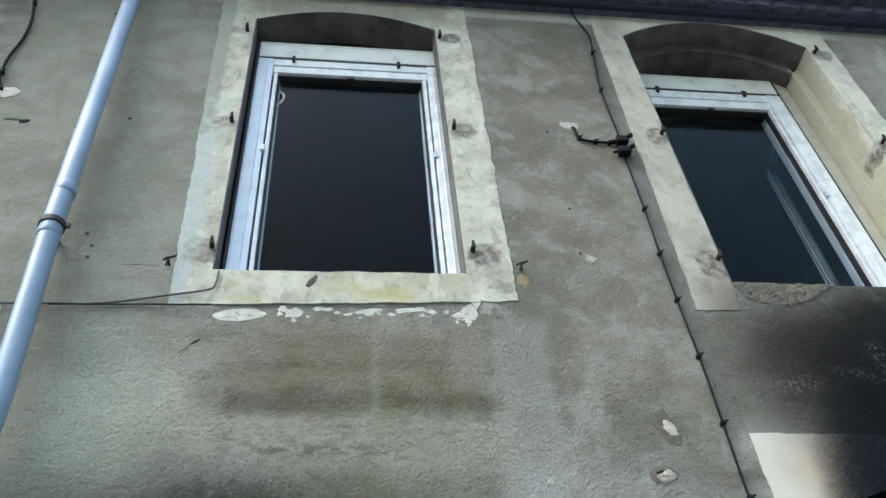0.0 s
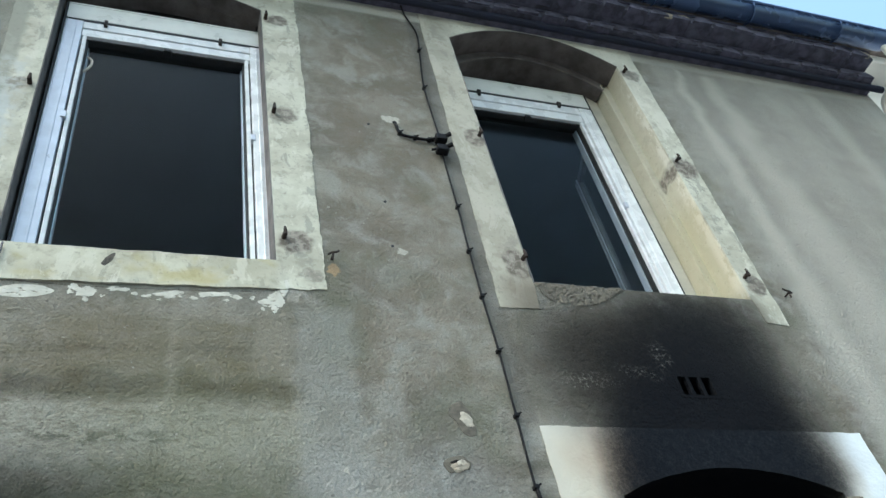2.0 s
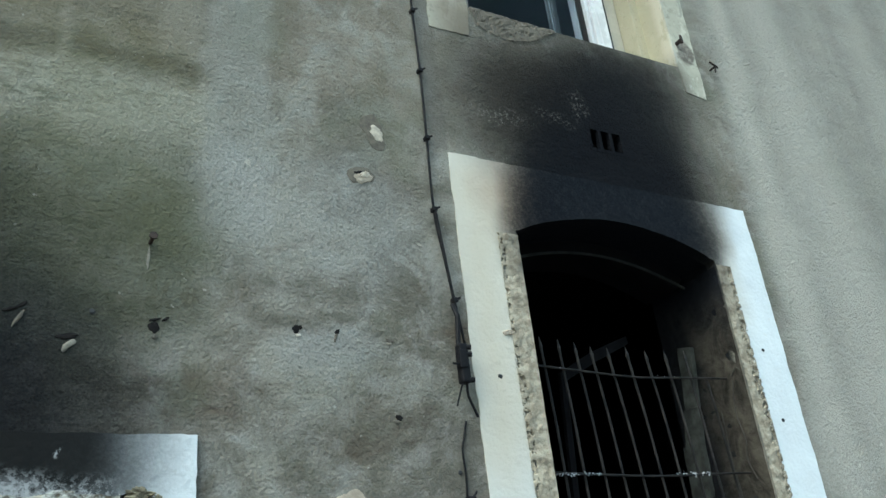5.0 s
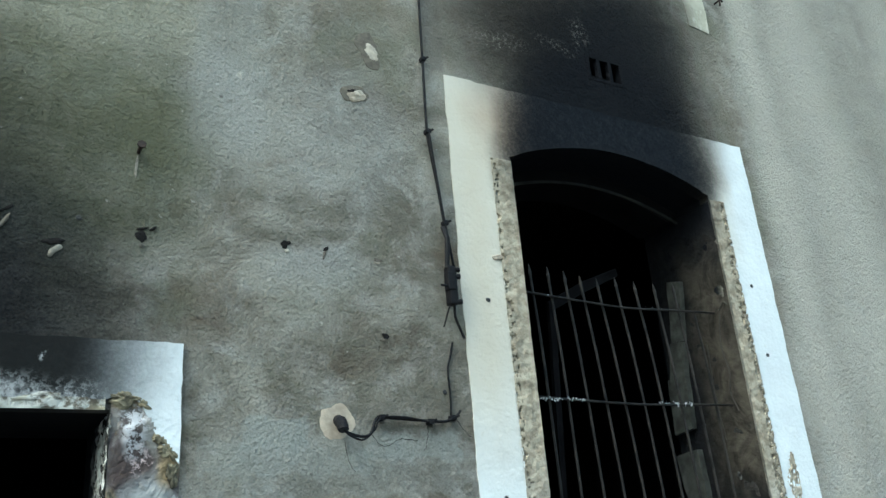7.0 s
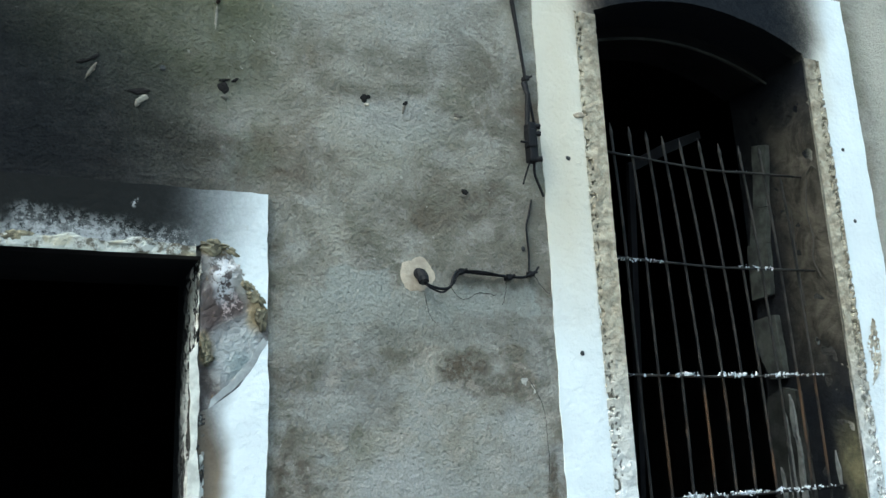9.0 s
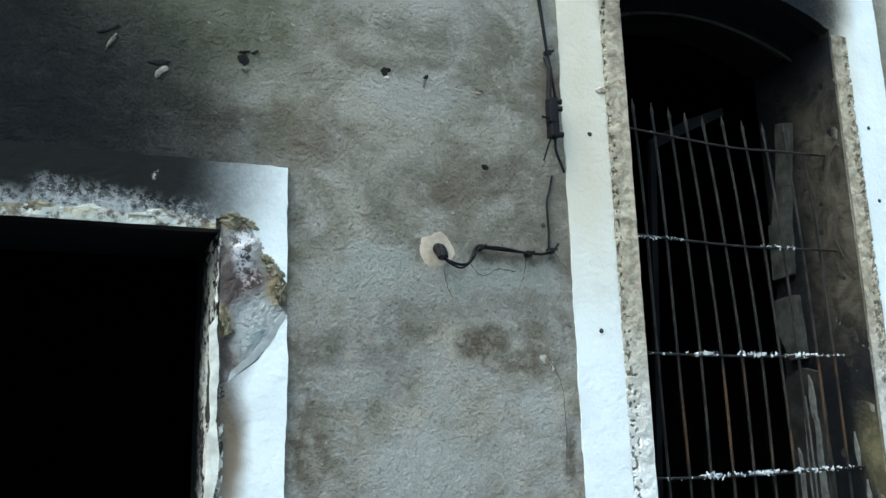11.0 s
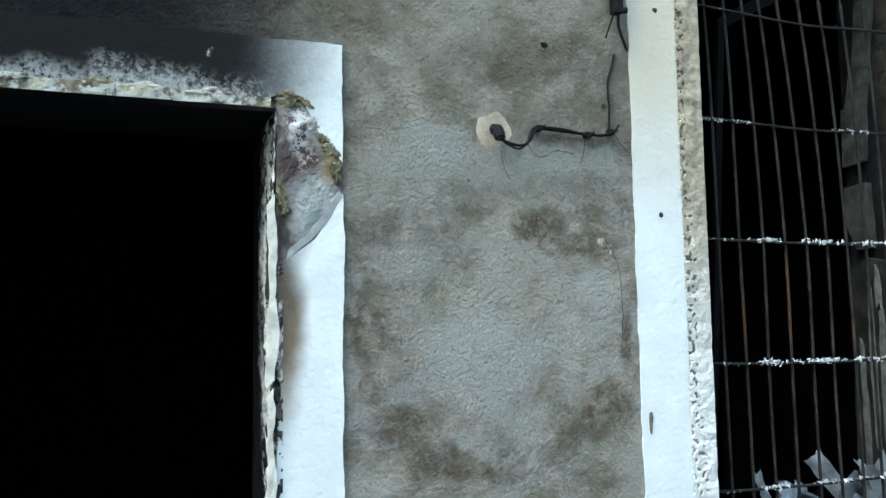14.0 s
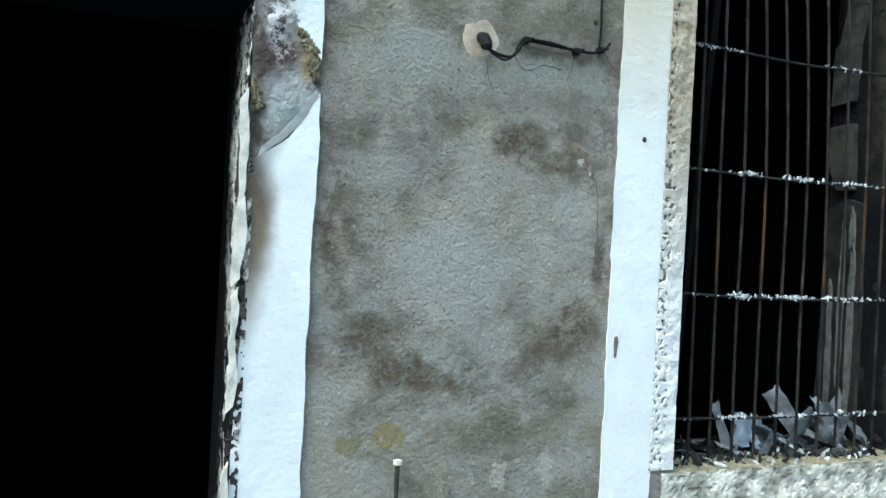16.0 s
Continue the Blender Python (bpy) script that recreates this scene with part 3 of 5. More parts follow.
MOSSY = plain("greenish_stone", (0.22, 0.20, 0.13), 0.95, 0, 0.4, 16, 0.9)
CREAM_HOUSE = plain("pale_house_render", (0.86, 0.84, 0.79), 0.9, 0, 0.08, 2, 0.2)
ROOF = plain("weathered_roof_tile", (0.30, 0.26, 0.24), 0.9, 0, 0.4, 6, 0.6)


# ---- mesh tools ----
def link(name, bm, mat, parent=None, label="", smooth=False):
    me = bpy.data.meshes.new(name)
    bm.normal_update()
    bm.to_mesh(me)
    bm.free()
    me.materials.append(mat)
    if smooth:
        for f in me.polygons:
            f.use_smooth = True
    ob = new(name, me)
    if parent:
        ob.parent = parent
    if label:
        ob["label"] = label
    return ob


def part(name, bm, mat, parent, label="", smooth=False):
    return link(name, bm, mat, parent, label, smooth)


def thing(name, label, category, group="", kind="", at=(0, 0, 0)):
    ob = new(name)
    ob.location = at
    return tagged(ob, label, category, group, kind)


def box(x0, x1, y0, y1, z0, z1, bevel=0.0):
    bm = bmesh.new()
    bmesh.ops.create_cube(bm, size=1)
    for v in bm.verts:
        v.co = Vector(((x0 + x1) / 2 + v.co.x * (x1 - x0), (y0 + y1) / 2 + v.co.y * (y1 - y0), (z0 + z1) / 2 + v.co.z * (z1 - z0)))
    if bevel:
        bmesh.ops.bevel(bm, geom=bm.edges[:], offset=bevel, segments=2, affect="EDGES", profile=0.6)
    return bm


def join(*many):
    out = bmesh.new()
    for b in many:
        me = bpy.data.meshes.new("tmp")
        b.to_mesh(me)
        b.free()
        out.from_mesh(me)
        bpy.data.meshes.remove(me)
    return out


def slab(outer, holes, y0, y1):
    """A plate in the wall's plane: an outline in x, z with holes, from y0 (front) to y1 (back)."""
    bm = bmesh.new()
    loops = []
    for ring in (outer, *holes):
        vs = [bm.verts.new((x, y0, z)) for x, z in ring]
        es = [bm.edges.new((a, b)) for a, b in zip(vs, vs[1:] + vs[:1])]
        loops += es
    bmesh.ops.triangle_fill(bm, edges=loops, use_beauty=True, normal=(0, -1, 0))
    bmesh.ops.recalc_face_normals(bm, faces=bm.faces)
    got = bmesh.ops.extrude_face_region(bm, geom=bm.faces[:])
    for v in got["geom"]:
        if isinstance(v, bmesh.types.BMVert):
            v.co.y = y1
    bmesh.ops.recalc_face_normals(bm, faces=bm.faces)
    return bm


def arch_ring(x0, x1, z0, spring, apex, n=20):
    """Outline of an opening with a segmental head."""
    pts = [(x0, z0), (x1, z0)]
    for i in range(n + 1):
        u = i / n
        pts.append((x1 + (x0 - x1) * u, spring + (apex - spring) * (1 - (2 * u - 1) ** 2)))
    return pts


def worn(ring, step, amount, seed):
    """The same outline with its sides cut short and pushed a little in and out."""
    out = []
    for (ax, az), (bx, bz) in zip(ring, ring[1:] + ring[:1]):
        n = max(1, int(math.hypot(bx - ax, bz - az) / step))
        for i in range(n):
            u = i / n
            x, z = ax + (bx - ax) * u, az + (bz - az) * u
            d = noise.noise_vector((x * 9 + seed, z * 9, seed * 3.1)) + 0.7 * noise.noise_vector((x * 37, z * 37, seed))
            k = amount if i else amount * 0.4
            out.append((x + d.x * k, z + d.z * k))
    return out


def lumpy_patch(cx, cz, rx, rz, y, thick, seed, ragged=0.35, n=44):
    """A dab of mortar: ragged outline, domed and uneven, on the wall face at y."""
    bm = bmesh.new()
    rings = []
    for f, h in ((1.0, 0.0), (0.94, 0.55), (0.66, 0.95), (0.3, 1.0)):
        ring = []
        for i in range(n):
            a = 2 * math.pi * i / n
            d = 1 + ragged * (0.9 * noise.noise((math.cos(a) * 0.8 + seed, math.sin(a) * 0.8, seed * 1.3)) + 0.5 * noise.noise((math.cos(a) * 1.7 - seed, math.sin(a) * 1.7, seed * 2.9)) + 0.22 * noise.noise((math.cos(a) * 6 + seed, math.sin(a) * 6, seed)))
            d = max(0.35, d)
            hh = thick * h * (1 + 0.5 * noise.noise((math.cos(a) * 3 * f, math.sin(a) * 3 * f, seed + 4)))
            ring.append(bm.verts.new((cx + rx * d * f * math.cos(a), y + 0.002 * (h == 0) - hh, cz + rz * d * f * math.sin(a))))
        rings.append(ring)
    for r0, r1 in zip(rings, rings[1:]):
        for i in range(n):
            j = (i + 1) % n
            bm.faces.new((r0[i], r0[j], r1[j], r1[i]))
    bm.faces.new(rings[-1])
    bmesh.ops.recalc_face_normals(bm, faces=bm.faces)
    return bm


def dab(cx, cz, rx, rz, angle, y, thick, seed, ragged=0.5, n=36):
    """A lumpy patch turned in the wall's plane by an angle in degrees."""
    bm = lumpy_patch(0, 0, rx, rz, y, thick, seed, ragged, n)
    ca, sa = math.cos(radians(angle)), math.sin(radians(angle))
    for v in bm.verts:
        v.co = Vector((cx + v.co.x * ca - v.co.z * sa, v.co.y, cz + v.co.x * sa + v.co.z * ca))
    return bm


def plate(ring, x0, x1, seed, amount=0.006):
    """A worn plate parallel to a jamb, outlined in y and z, from x0 to x1."""
    bm = slab(worn(ring, 0.03, amount, seed), [], x0, x1)
    for v in bm.verts:
        v.co = Vector((v.co.y, v.co.x, v.co.z))
    bmesh.ops.recalc_face_normals(bm, faces=bm.faces)
    return bm


def curve(points, n=6):
    """Points along a smooth line through the given ones."""
    p = [Vector(q) for q in points]
    p = [p[0] * 2 - p[1]] + p + [p[-1] * 2 - p[-2]]
    out = []
    for a, b, c, d in zip(p, p[1:], p[2:], p[3:]):
        for i in range(n):
            t = i / n
            out.append(0.5 * ((2 * b) + (c - a) * t + (2 * a - 5 * b + 4 * c - d) * t * t + (3 * b - a - 3 * c + d) * t ** 3))
    return out + [p[-2]]


def tube(points, r, n=8, taper=None):
    bm = bmesh.new()
    rings = []
    m = len(points)
    side = Vector((0.31, -0.9, 0.2)).normalized()
    for i, q in enumerate(points):
        q = Vector(q)
        d = (Vector(points[min(i + 1, m - 1)]) - Vector(points[max(i - 1, 0)])).normalized()
        u = d.cross(side)
        if u.length < 0.05:
            u = d.cross(Vector((1, 0, 0)))
        u.normalize()
        v = d.cross(u).normalized()
        rr = r * (taper[i] if taper else 1)
        rings.append([bm.verts.new(q + (u * math.cos(2 * math.pi * k / n) + v * math.sin(2 * math.pi * k / n)) * rr) for k in range(n)])
    for r0, r1 in zip(rings, rings[1:]):
        for k in range(n):
            bm.faces.new((r0[k], r0[(k + 1) % n], r1[(k + 1) % n], r1[k]))
    bm.faces.new(rings[0]), bm.faces.new(rings[-1])
    bmesh.ops.recalc_face_normals(bm, faces=bm.faces)
    return bm


def relief(width, height, inside, place, cell, rough, seed, pits=0.5, freq=1.0, zone=None):
    """A grid of broken stone, width by height, kept where inside(u, v); place(u, v, h) puts it in the world."""
    nu, nv = max(3, int(width / cell)), max(3, int(height / cell))
    bm = bmesh.new()
    grid = {}
    for i in range(nu + 1):
        for j in range(nv + 1):
            u, v = width * i / nu, height * j / nv
            if not inside(u, v):
                continue
            h = noise.fractal((u * 30 * freq + seed, v * 30 * freq, seed), 0.9, 2.1, 4) * rough
            h += rough * 0.7 * noise.noise((u * 9, v * 9 + seed, 2.0))
            k = noise.noise((u * 66 + seed, v * 52, 8.0)) + 0.6 * noise.noise((u * 130, v * 110, seed))
            h -= (zone(u, v) if zone else 1) * pits * rough * 2.6 * max(0.0, min(1.0, (k - 0.18) * 5))
            if i in (0, nu) or j in (0, nv):
                h = min(h, 0)
            grid[i, j] = bm.verts.new(place(u, v, h))
    for (i, j), a in grid.items():
        q = [grid.get(k) for k in ((i + 1, j), (i + 1, j + 1), (i, j + 1))]
        if all(q):
            bm.faces.new((a, *q))
    bmesh.ops.delete(bm, geom=[v for v in bm.verts if not v.link_faces], context="VERTS")
    bmesh.ops.recalc_face_normals(bm, faces=bm.faces)
    return bm


# ---- the plan: facade face at y = 0, street at y < 0 ----
LEFT, RIGHT, TOP, THICK = -5.2, 4.18, 6.44, 0.42
W1 = (-1.53, -0.50, 4.09, 6.12, 6.26)
W2 = (0.655, 1.855, 4.09, 6.19, 6.42)
DOOR = (-1.63, -0.63, 0.02, 2.033)
GWIN = (0.722, 1.748, 0.755, 3.02, 3.135)
door_ring = [(DOOR[0], DOOR[2]), (DOOR[1], DOOR[2]), (DOOR[1], DOOR[3]), (DOOR[0], DOOR[3])]
vent_ring = [(1.185, 3.485), (1.372, 3.485), (1.372, 3.588), (1.185, 3.588)]
holes = [arch_ring(*W1), arch_ring(*W2), door_ring, arch_ring(*GWIN), vent_ring]
tagged(link("wall_front", slab([(LEFT, 0), (RIGHT, 0), (RIGHT, TOP), (LEFT, TOP)], holes, 0.0, THICK), WALL),
       "grey lime-rendered house front, stained by damp and smoke", "wall", kind="structure")
tagged(link("ground", box(-60, 60, -60, 60, -0.3, 0.0), GROUND), "dark asphalt street in front of the house", "ground", kind="structure")
for nm, b, m, lab in (
    ("wall_back", box(LEFT, RIGHT, 4.0, 4.3, 0, TOP), SOOTED, "black sooted back wall of the burnt room"),
    ("wall_left", box(LEFT, LEFT + 0.3, THICK, 4.0, 0, TOP), SOOTED, "black sooted side wall of the burnt room"),
    ("wall_right", box(RIGHT - 0.3, RIGHT, THICK, 4.0, 0, TOP), WALL, "grey rendered end wall of the house"),
    ("wall_partition", box(0.0, 0.14, THICK, 4.0, 0, 3.4), SOOTED, "black sooted partition between the burnt rooms"),
    ("wall_upper_back", box(LEFT + 0.3, RIGHT - 0.3, 2.6, 2.7, 3.68, TOP), ROOM, "dim plaster wall of the upper rooms"),
    ("wall_upper_partition", box(0.0, 0.12, THICK, 2.6, 3.68, TOP), ROOM, "dim plaster partition of the upper rooms"),
    ("floor", box(LEFT + 0.3, RIGHT - 0.3, THICK, 4.0, 0.002, 0.03), SOOTED, "soot-blackened ground floor of the burnt room"),
    ("floor_upper", box(LEFT + 0.3, RIGHT - 0.3, THICK, 4.0, 3.4, 3.68), SOOTED, "upper floor slab, black with soot below"),
    ("ceiling", box(LEFT, RIGHT, 0.0, 4.3, TOP + 0.25, TOP + 0.4), ROOM, "plain plaster ceiling of the upper rooms"),
):
    tagged(link(nm, b, m), lab, nm.split("_")[0], kind="structure")
# unseen plain wall behind the camera, added to close the street and cut low sky light
tagged(link("wall_opposite", box(-25, 25, -11.5, -11.0, 0, 5.5), CREAM_HOUSE), "plain pale wall added to close the street and cut sky light", "wall", kind="structure")


# ---- masonry surrounds ----
def poly_in(ring, x, z):
    c = False
    for (ax, az), (bx, bz) in zip(ring, ring[1:] + ring[:1]):
        if (az > z) != (bz > z) and x < (bx - ax) * (z - az) / (bz - az) + ax:
            c = not c
    return c


def head_ring(W, d0, d1, y0, y1):
    """The curved underside of an opening's head, from d0 outside its line to d1 inside."""
    a = arch_ring(W[0] - d0, W[1] + d0, W[2], W[3] + d0, W[4] + d0)[2:]
    c = arch_ring(W[0] + d1, W[1] - d1, W[2], W[3] - d1, W[4] - d1)[2:]
    return slab(a + c[::-1], [], y0, y1)


def face_relief(x0, x1, z0, z1, y, mat, parent, name, label, cell=0.006, rough=0.006, seed=1.0, pits=0.5, ring=None, edge=0.0, freq=1.0, zone=None):
    def inside(u, v):
        if ring:
            return poly_in(ring, x0 + u, z0 + v)
        if edge:
            return edge * (0.5 + 0.8 * noise.noise((v * 11 + seed, 3.0, seed))) < u and v < (z1 - z0)
        return True
    bm = relief(x1 - x0, z1 - z0, inside, lambda u, v, h: (x0 + u, y - h, z0 + v), cell, rough, seed, pits, freq, zone)
    return part(name, bm, mat, parent, label)


gs = thing("window_surround", "white-painted stone surround, blackened by smoke above", "window surround", kind="structure")
inner = [(0.640, 0.40), (0.640, 2.985), (0.722, 2.99)] + arch_ring(GWIN[0], GWIN[1], 0, GWIN[3], GWIN[4])[2:][::-1] + [(1.748, 2.99), (1.826, 2.985), (1.826, 0.40)]
part("painted_band", slab(worn([(0.462, 0.40)] + inner + [(2.035, 0.40), (2.022, 3.310), (0.464, 3.318)], 0.02, 0.005, 1), [], -0.0035, 0.001), PAINT, gs)
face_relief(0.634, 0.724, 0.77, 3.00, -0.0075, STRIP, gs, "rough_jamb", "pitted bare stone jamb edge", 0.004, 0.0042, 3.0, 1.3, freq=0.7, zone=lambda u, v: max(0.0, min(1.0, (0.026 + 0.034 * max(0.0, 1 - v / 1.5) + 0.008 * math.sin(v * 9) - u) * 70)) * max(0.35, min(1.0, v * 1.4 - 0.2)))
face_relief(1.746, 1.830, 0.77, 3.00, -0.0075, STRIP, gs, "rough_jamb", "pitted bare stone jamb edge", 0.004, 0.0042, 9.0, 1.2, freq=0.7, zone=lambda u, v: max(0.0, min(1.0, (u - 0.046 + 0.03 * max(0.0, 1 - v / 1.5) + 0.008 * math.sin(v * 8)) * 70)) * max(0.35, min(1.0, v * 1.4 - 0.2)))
face_relief(1.83, 1.945, 1.66, 1.95, -0.0055, STRIP, gs, "paint_loss", "patch of lost paint on the jamb", 0.007, 0.004, 5.0, 0.6,
            ring=[(1.845, 1.66), (1.87, 1.75), (1.85, 1.82), (1.91, 1.95), (1.93, 1.88), (1.925, 1.78), (1.89, 1.70)])
part("inner_arch", head_ring(GWIN, 0.01, 0.053, 0.202, 0.40), SOOTED, gs)
face_relief(0.676, 1.83, 0.56, 0.762, -0.016, STONE_SILL, gs, "sill_face", "chipped white-painted stone sill", 0.008, 0.0055, 14.0, 0.5, freq=0.4)
part("sill_top", relief(1.02, 0.40, lambda u, v: True, lambda u, v, h: (0.724 + u, -0.016 + v, 0.762 + h * 0.8), 0.012, 0.008, 21.0, 0.4), MOSSY, gs, "greenish worn sill top")

ds = thing("door_surround", "white-painted stone door surround with burst corner", "door surround", kind="structure")
part("painted_band", slab(worn([(-1.81, 0.02), (-1.635, 0.02), (-1.63, 2.055), (-0.645, 2.058), (-0.60, 2.075), (-0.555, 2.05), (-0.51, 1.96), (-0.453, 1.893), (-0.452, 2.218), (-1.81, 2.22)], 0.025, 0.004, 4), [], -0.012, 0.001), PAINT, ds)
part("painted_jamb", slab(worn([(-0.642, 0.02), (-0.452, 0.02), (-0.452, 1.808), (-0.527, 1.686), (-0.608, 1.629), (-0.630, 1.62), (-0.618, 1.3), (-0.628, 1.12)], 0.02, 0.005, 6), [], -0.012, 0.001), PAINT, ds)
SP = [(-0.634, 2.08), (-0.60, 2.085), (-0.55, 2.06), (-0.503, 1.965), (-0.446, 1.896), (-0.444, 1.80), (-0.52, 1.678), (-0.60, 1.622), (-0.636, 1.61)]
face_relief(-0.636, -0.444, 1.61, 2.085, -0.007, SPALL, ds, "burst_stone", "heat-split plum and ochre stone where paint is lost", 0.006, 0.0075, 31.0, 0.08, ring=SP, freq=0.4)
face_relief(-1.62, -0.645, 2.030, 2.062, -0.0145, FLAKE, ds, "broken_arris", "pale broken lower edge of the lintel", 0.005, 0.0045, 41.0, 0.15, freq=0.28)

for x, z, rx, rz, ang in ((-0.588, 2.060, 0.042, 0.020, -6), (-0.548, 2.045, 0.022, 0.012, -40), (-0.482, 1.925, 0.022, 0.034, 30), (-0.468, 1.868, 0.020, 0.036, -5), (-0.505, 1.955, 0.014, 0.022, 30), (-0.618, 1.800, 0.014, 0.030, 5), (-0.606, 1.765, 0.016, 0.020, 0)):
    part("ochre_chunk", dab(x, z, rx, rz, ang, -0.005, 0.010, x * 9 + z, 1.0, 40), OCHRE_STONE, ds, "broken ochre stone")
part("split_face", slab(worn([(-0.604, 1.632), (-0.548, 1.672), (-0.500, 1.722), (-0.452, 1.800), (-0.462, 1.815), (-0.512, 1.745), (-0.556, 1.69), (-0.598, 1.655)], 0.012, 0.006, 91), [], -0.0125, -0.004), PALE_STONE, ds, "pale edge of the split stone face")
for x, rx, rz in ((-1.43, 0.07, 0.016), (-1.26, 0.05, 0.014), (-1.075, 0.035, 0.020), (-0.955, 0.045, 0.018), (-0.80, 0.055, 0.012)):
    part("paint_blister", dab(x, 2.060, rx * 0.9, rz * 0.85, 2, -0.0115, 0.0045, x * 13, 0.8, 50), OCHRE_STONE if x == -1.075 else FLAKE, ds, "curled blister of paint on the lintel edge")
for k, (z0, z1, w) in enumerate(((1.50, 1.80, 0.020), (1.30, 1.53, 0.026), (1.16, 1.30, 0.016), (0.98, 1.13, 0.022), (1.06, 1.20, 0.014), (0.62, 0.86, 0.012))):
    part("paint_peel", slab(worn([(-0.652 - 0.003 * (k % 2), z0), (-0.652 + w * 0.7, z0 + 0.02), (-0.650 + w, (z0 + z1) / 2), (-0.648 + w * 0.6, z1), (-0.655, z1 - 0.03)], 0.02, 0.006, 95 + k), [], -0.024 - 0.002 * (k % 3), -0.014), WHITE_PEEL, ds, "peeling strip of white paint")


def peel_build(g, p):
    n = g.noise(9, 6, 0.7, stretch=(1, 1.5, 0.45))
    f = g.span(n, 0.47, 0.53)
    c = g.mix(f, (0.03, 0.027, 0.025), (0.62, 0.62, 0.58))
    c = g.mix(g.span(g.noise(40, 4), 0.55, 0.66, 0, 0.6), c, (0.16, 0.14, 0.11))
    # paint blends to near black with depth into the doorway
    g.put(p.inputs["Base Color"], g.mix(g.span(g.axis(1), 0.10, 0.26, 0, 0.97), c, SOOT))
    p.inputs["Roughness"].default_value = 0.85
    g.put(p.inputs["Normal"], g.bump(f, 0.9, 0.006))


PEEL = material("peeling_white_paint", peel_build)
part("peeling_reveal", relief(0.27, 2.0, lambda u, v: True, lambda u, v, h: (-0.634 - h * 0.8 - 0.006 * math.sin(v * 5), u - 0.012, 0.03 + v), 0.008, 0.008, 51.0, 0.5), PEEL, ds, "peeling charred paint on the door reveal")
face_relief(-0.655, -0.612, 0.03, 1.62, -0.013, PEEL, ds, "flaking_edge", "flaking paint along the door edge", 0.0035, 0.005, 57.0, 0.7, edge=0.02)

u1 = thing("window_surround", "cream limewashed stone surround with grey stains", "window surround", kind="structure")
part("limewashed_band", slab(worn([(-1.672, 3.895), (-0.302, 3.955), (-0.302, 6.43), (-1.735, 6.43)], 0.02, 0.010, 11), [arch_ring(*W1)], -0.0035, 0.001), CREAM, u1)
part("sill", slab(worn([(-1.503, 3.90), (-0.470, 3.94), (-0.488, 4.098), (-1.498, 4.085)], 0.02, 0.006, 12), [], -0.0075, 0.10), CREAM, u1, "yellowed limewashed stone sill")
u2 = thing("window_surround", "cream limewashed stone surround, smoke-stained at the sill", "window surround", kind="structure")
NOTCH = [(0.655, 4.09), (0.690, 3.995), (0.790, 3.962), (0.90, 3.968), (1.00, 4.00), (1.12, 4.088)]
part("limewashed_band", slab(worn([(0.452, 3.925), (0.640, 3.930), (0.653, 4.088)] + arch_ring(*W2)[2:][::-1] + [(1.857, 4.088), (1.862, 3.94), (1.992, 3.925), (2.018, 6.43), (0.488, 6.43)], 0.02, 0.006, 13), [], -0.0035, 0.001), CREAM, u2)
face_relief(0.66, 1.12, 3.96, 4.10, -0.004, GREY_MORTAR, u2, "sill_break", "broken sill roughly filled with grey mortar", 0.007, 0.005, 61.0, 0.3, freq=0.5, ring=NOTCH + [(1.11, 4.10), (0.66, 4.10)])


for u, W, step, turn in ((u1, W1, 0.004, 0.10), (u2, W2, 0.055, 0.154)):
    part("head", head_ring(W, 0.004, 0.006, -0.003, turn), SHADED_STONE, u, "weathered underside of the arch, shade in its colour")
    part("inner_head", head_ring(W, 0.004, step + 0.012, turn, 0.36), SHADED_STONE, u)
    for x, s, m in ((W[0], 1, SHADED_REVEAL), (W[1], -1, CREAM if step > 0.01 else SHADED_REVEAL)):
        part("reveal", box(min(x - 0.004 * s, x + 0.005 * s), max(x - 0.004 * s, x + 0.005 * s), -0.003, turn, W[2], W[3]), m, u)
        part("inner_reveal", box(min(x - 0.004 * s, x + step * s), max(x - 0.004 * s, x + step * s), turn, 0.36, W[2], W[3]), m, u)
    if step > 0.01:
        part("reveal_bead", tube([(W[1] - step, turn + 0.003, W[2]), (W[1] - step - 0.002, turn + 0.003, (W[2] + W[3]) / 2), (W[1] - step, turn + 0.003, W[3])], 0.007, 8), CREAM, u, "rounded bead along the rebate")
        part("head_bead", tube([(x, turn + 0.002, z) for x, z in arch_ring(W[0] + step, W[1] - step, W[2], W[3] - step - 0.012, W[4] - step - 0.012)[2:]], 0.010, 8), SHADED_STONE, u)


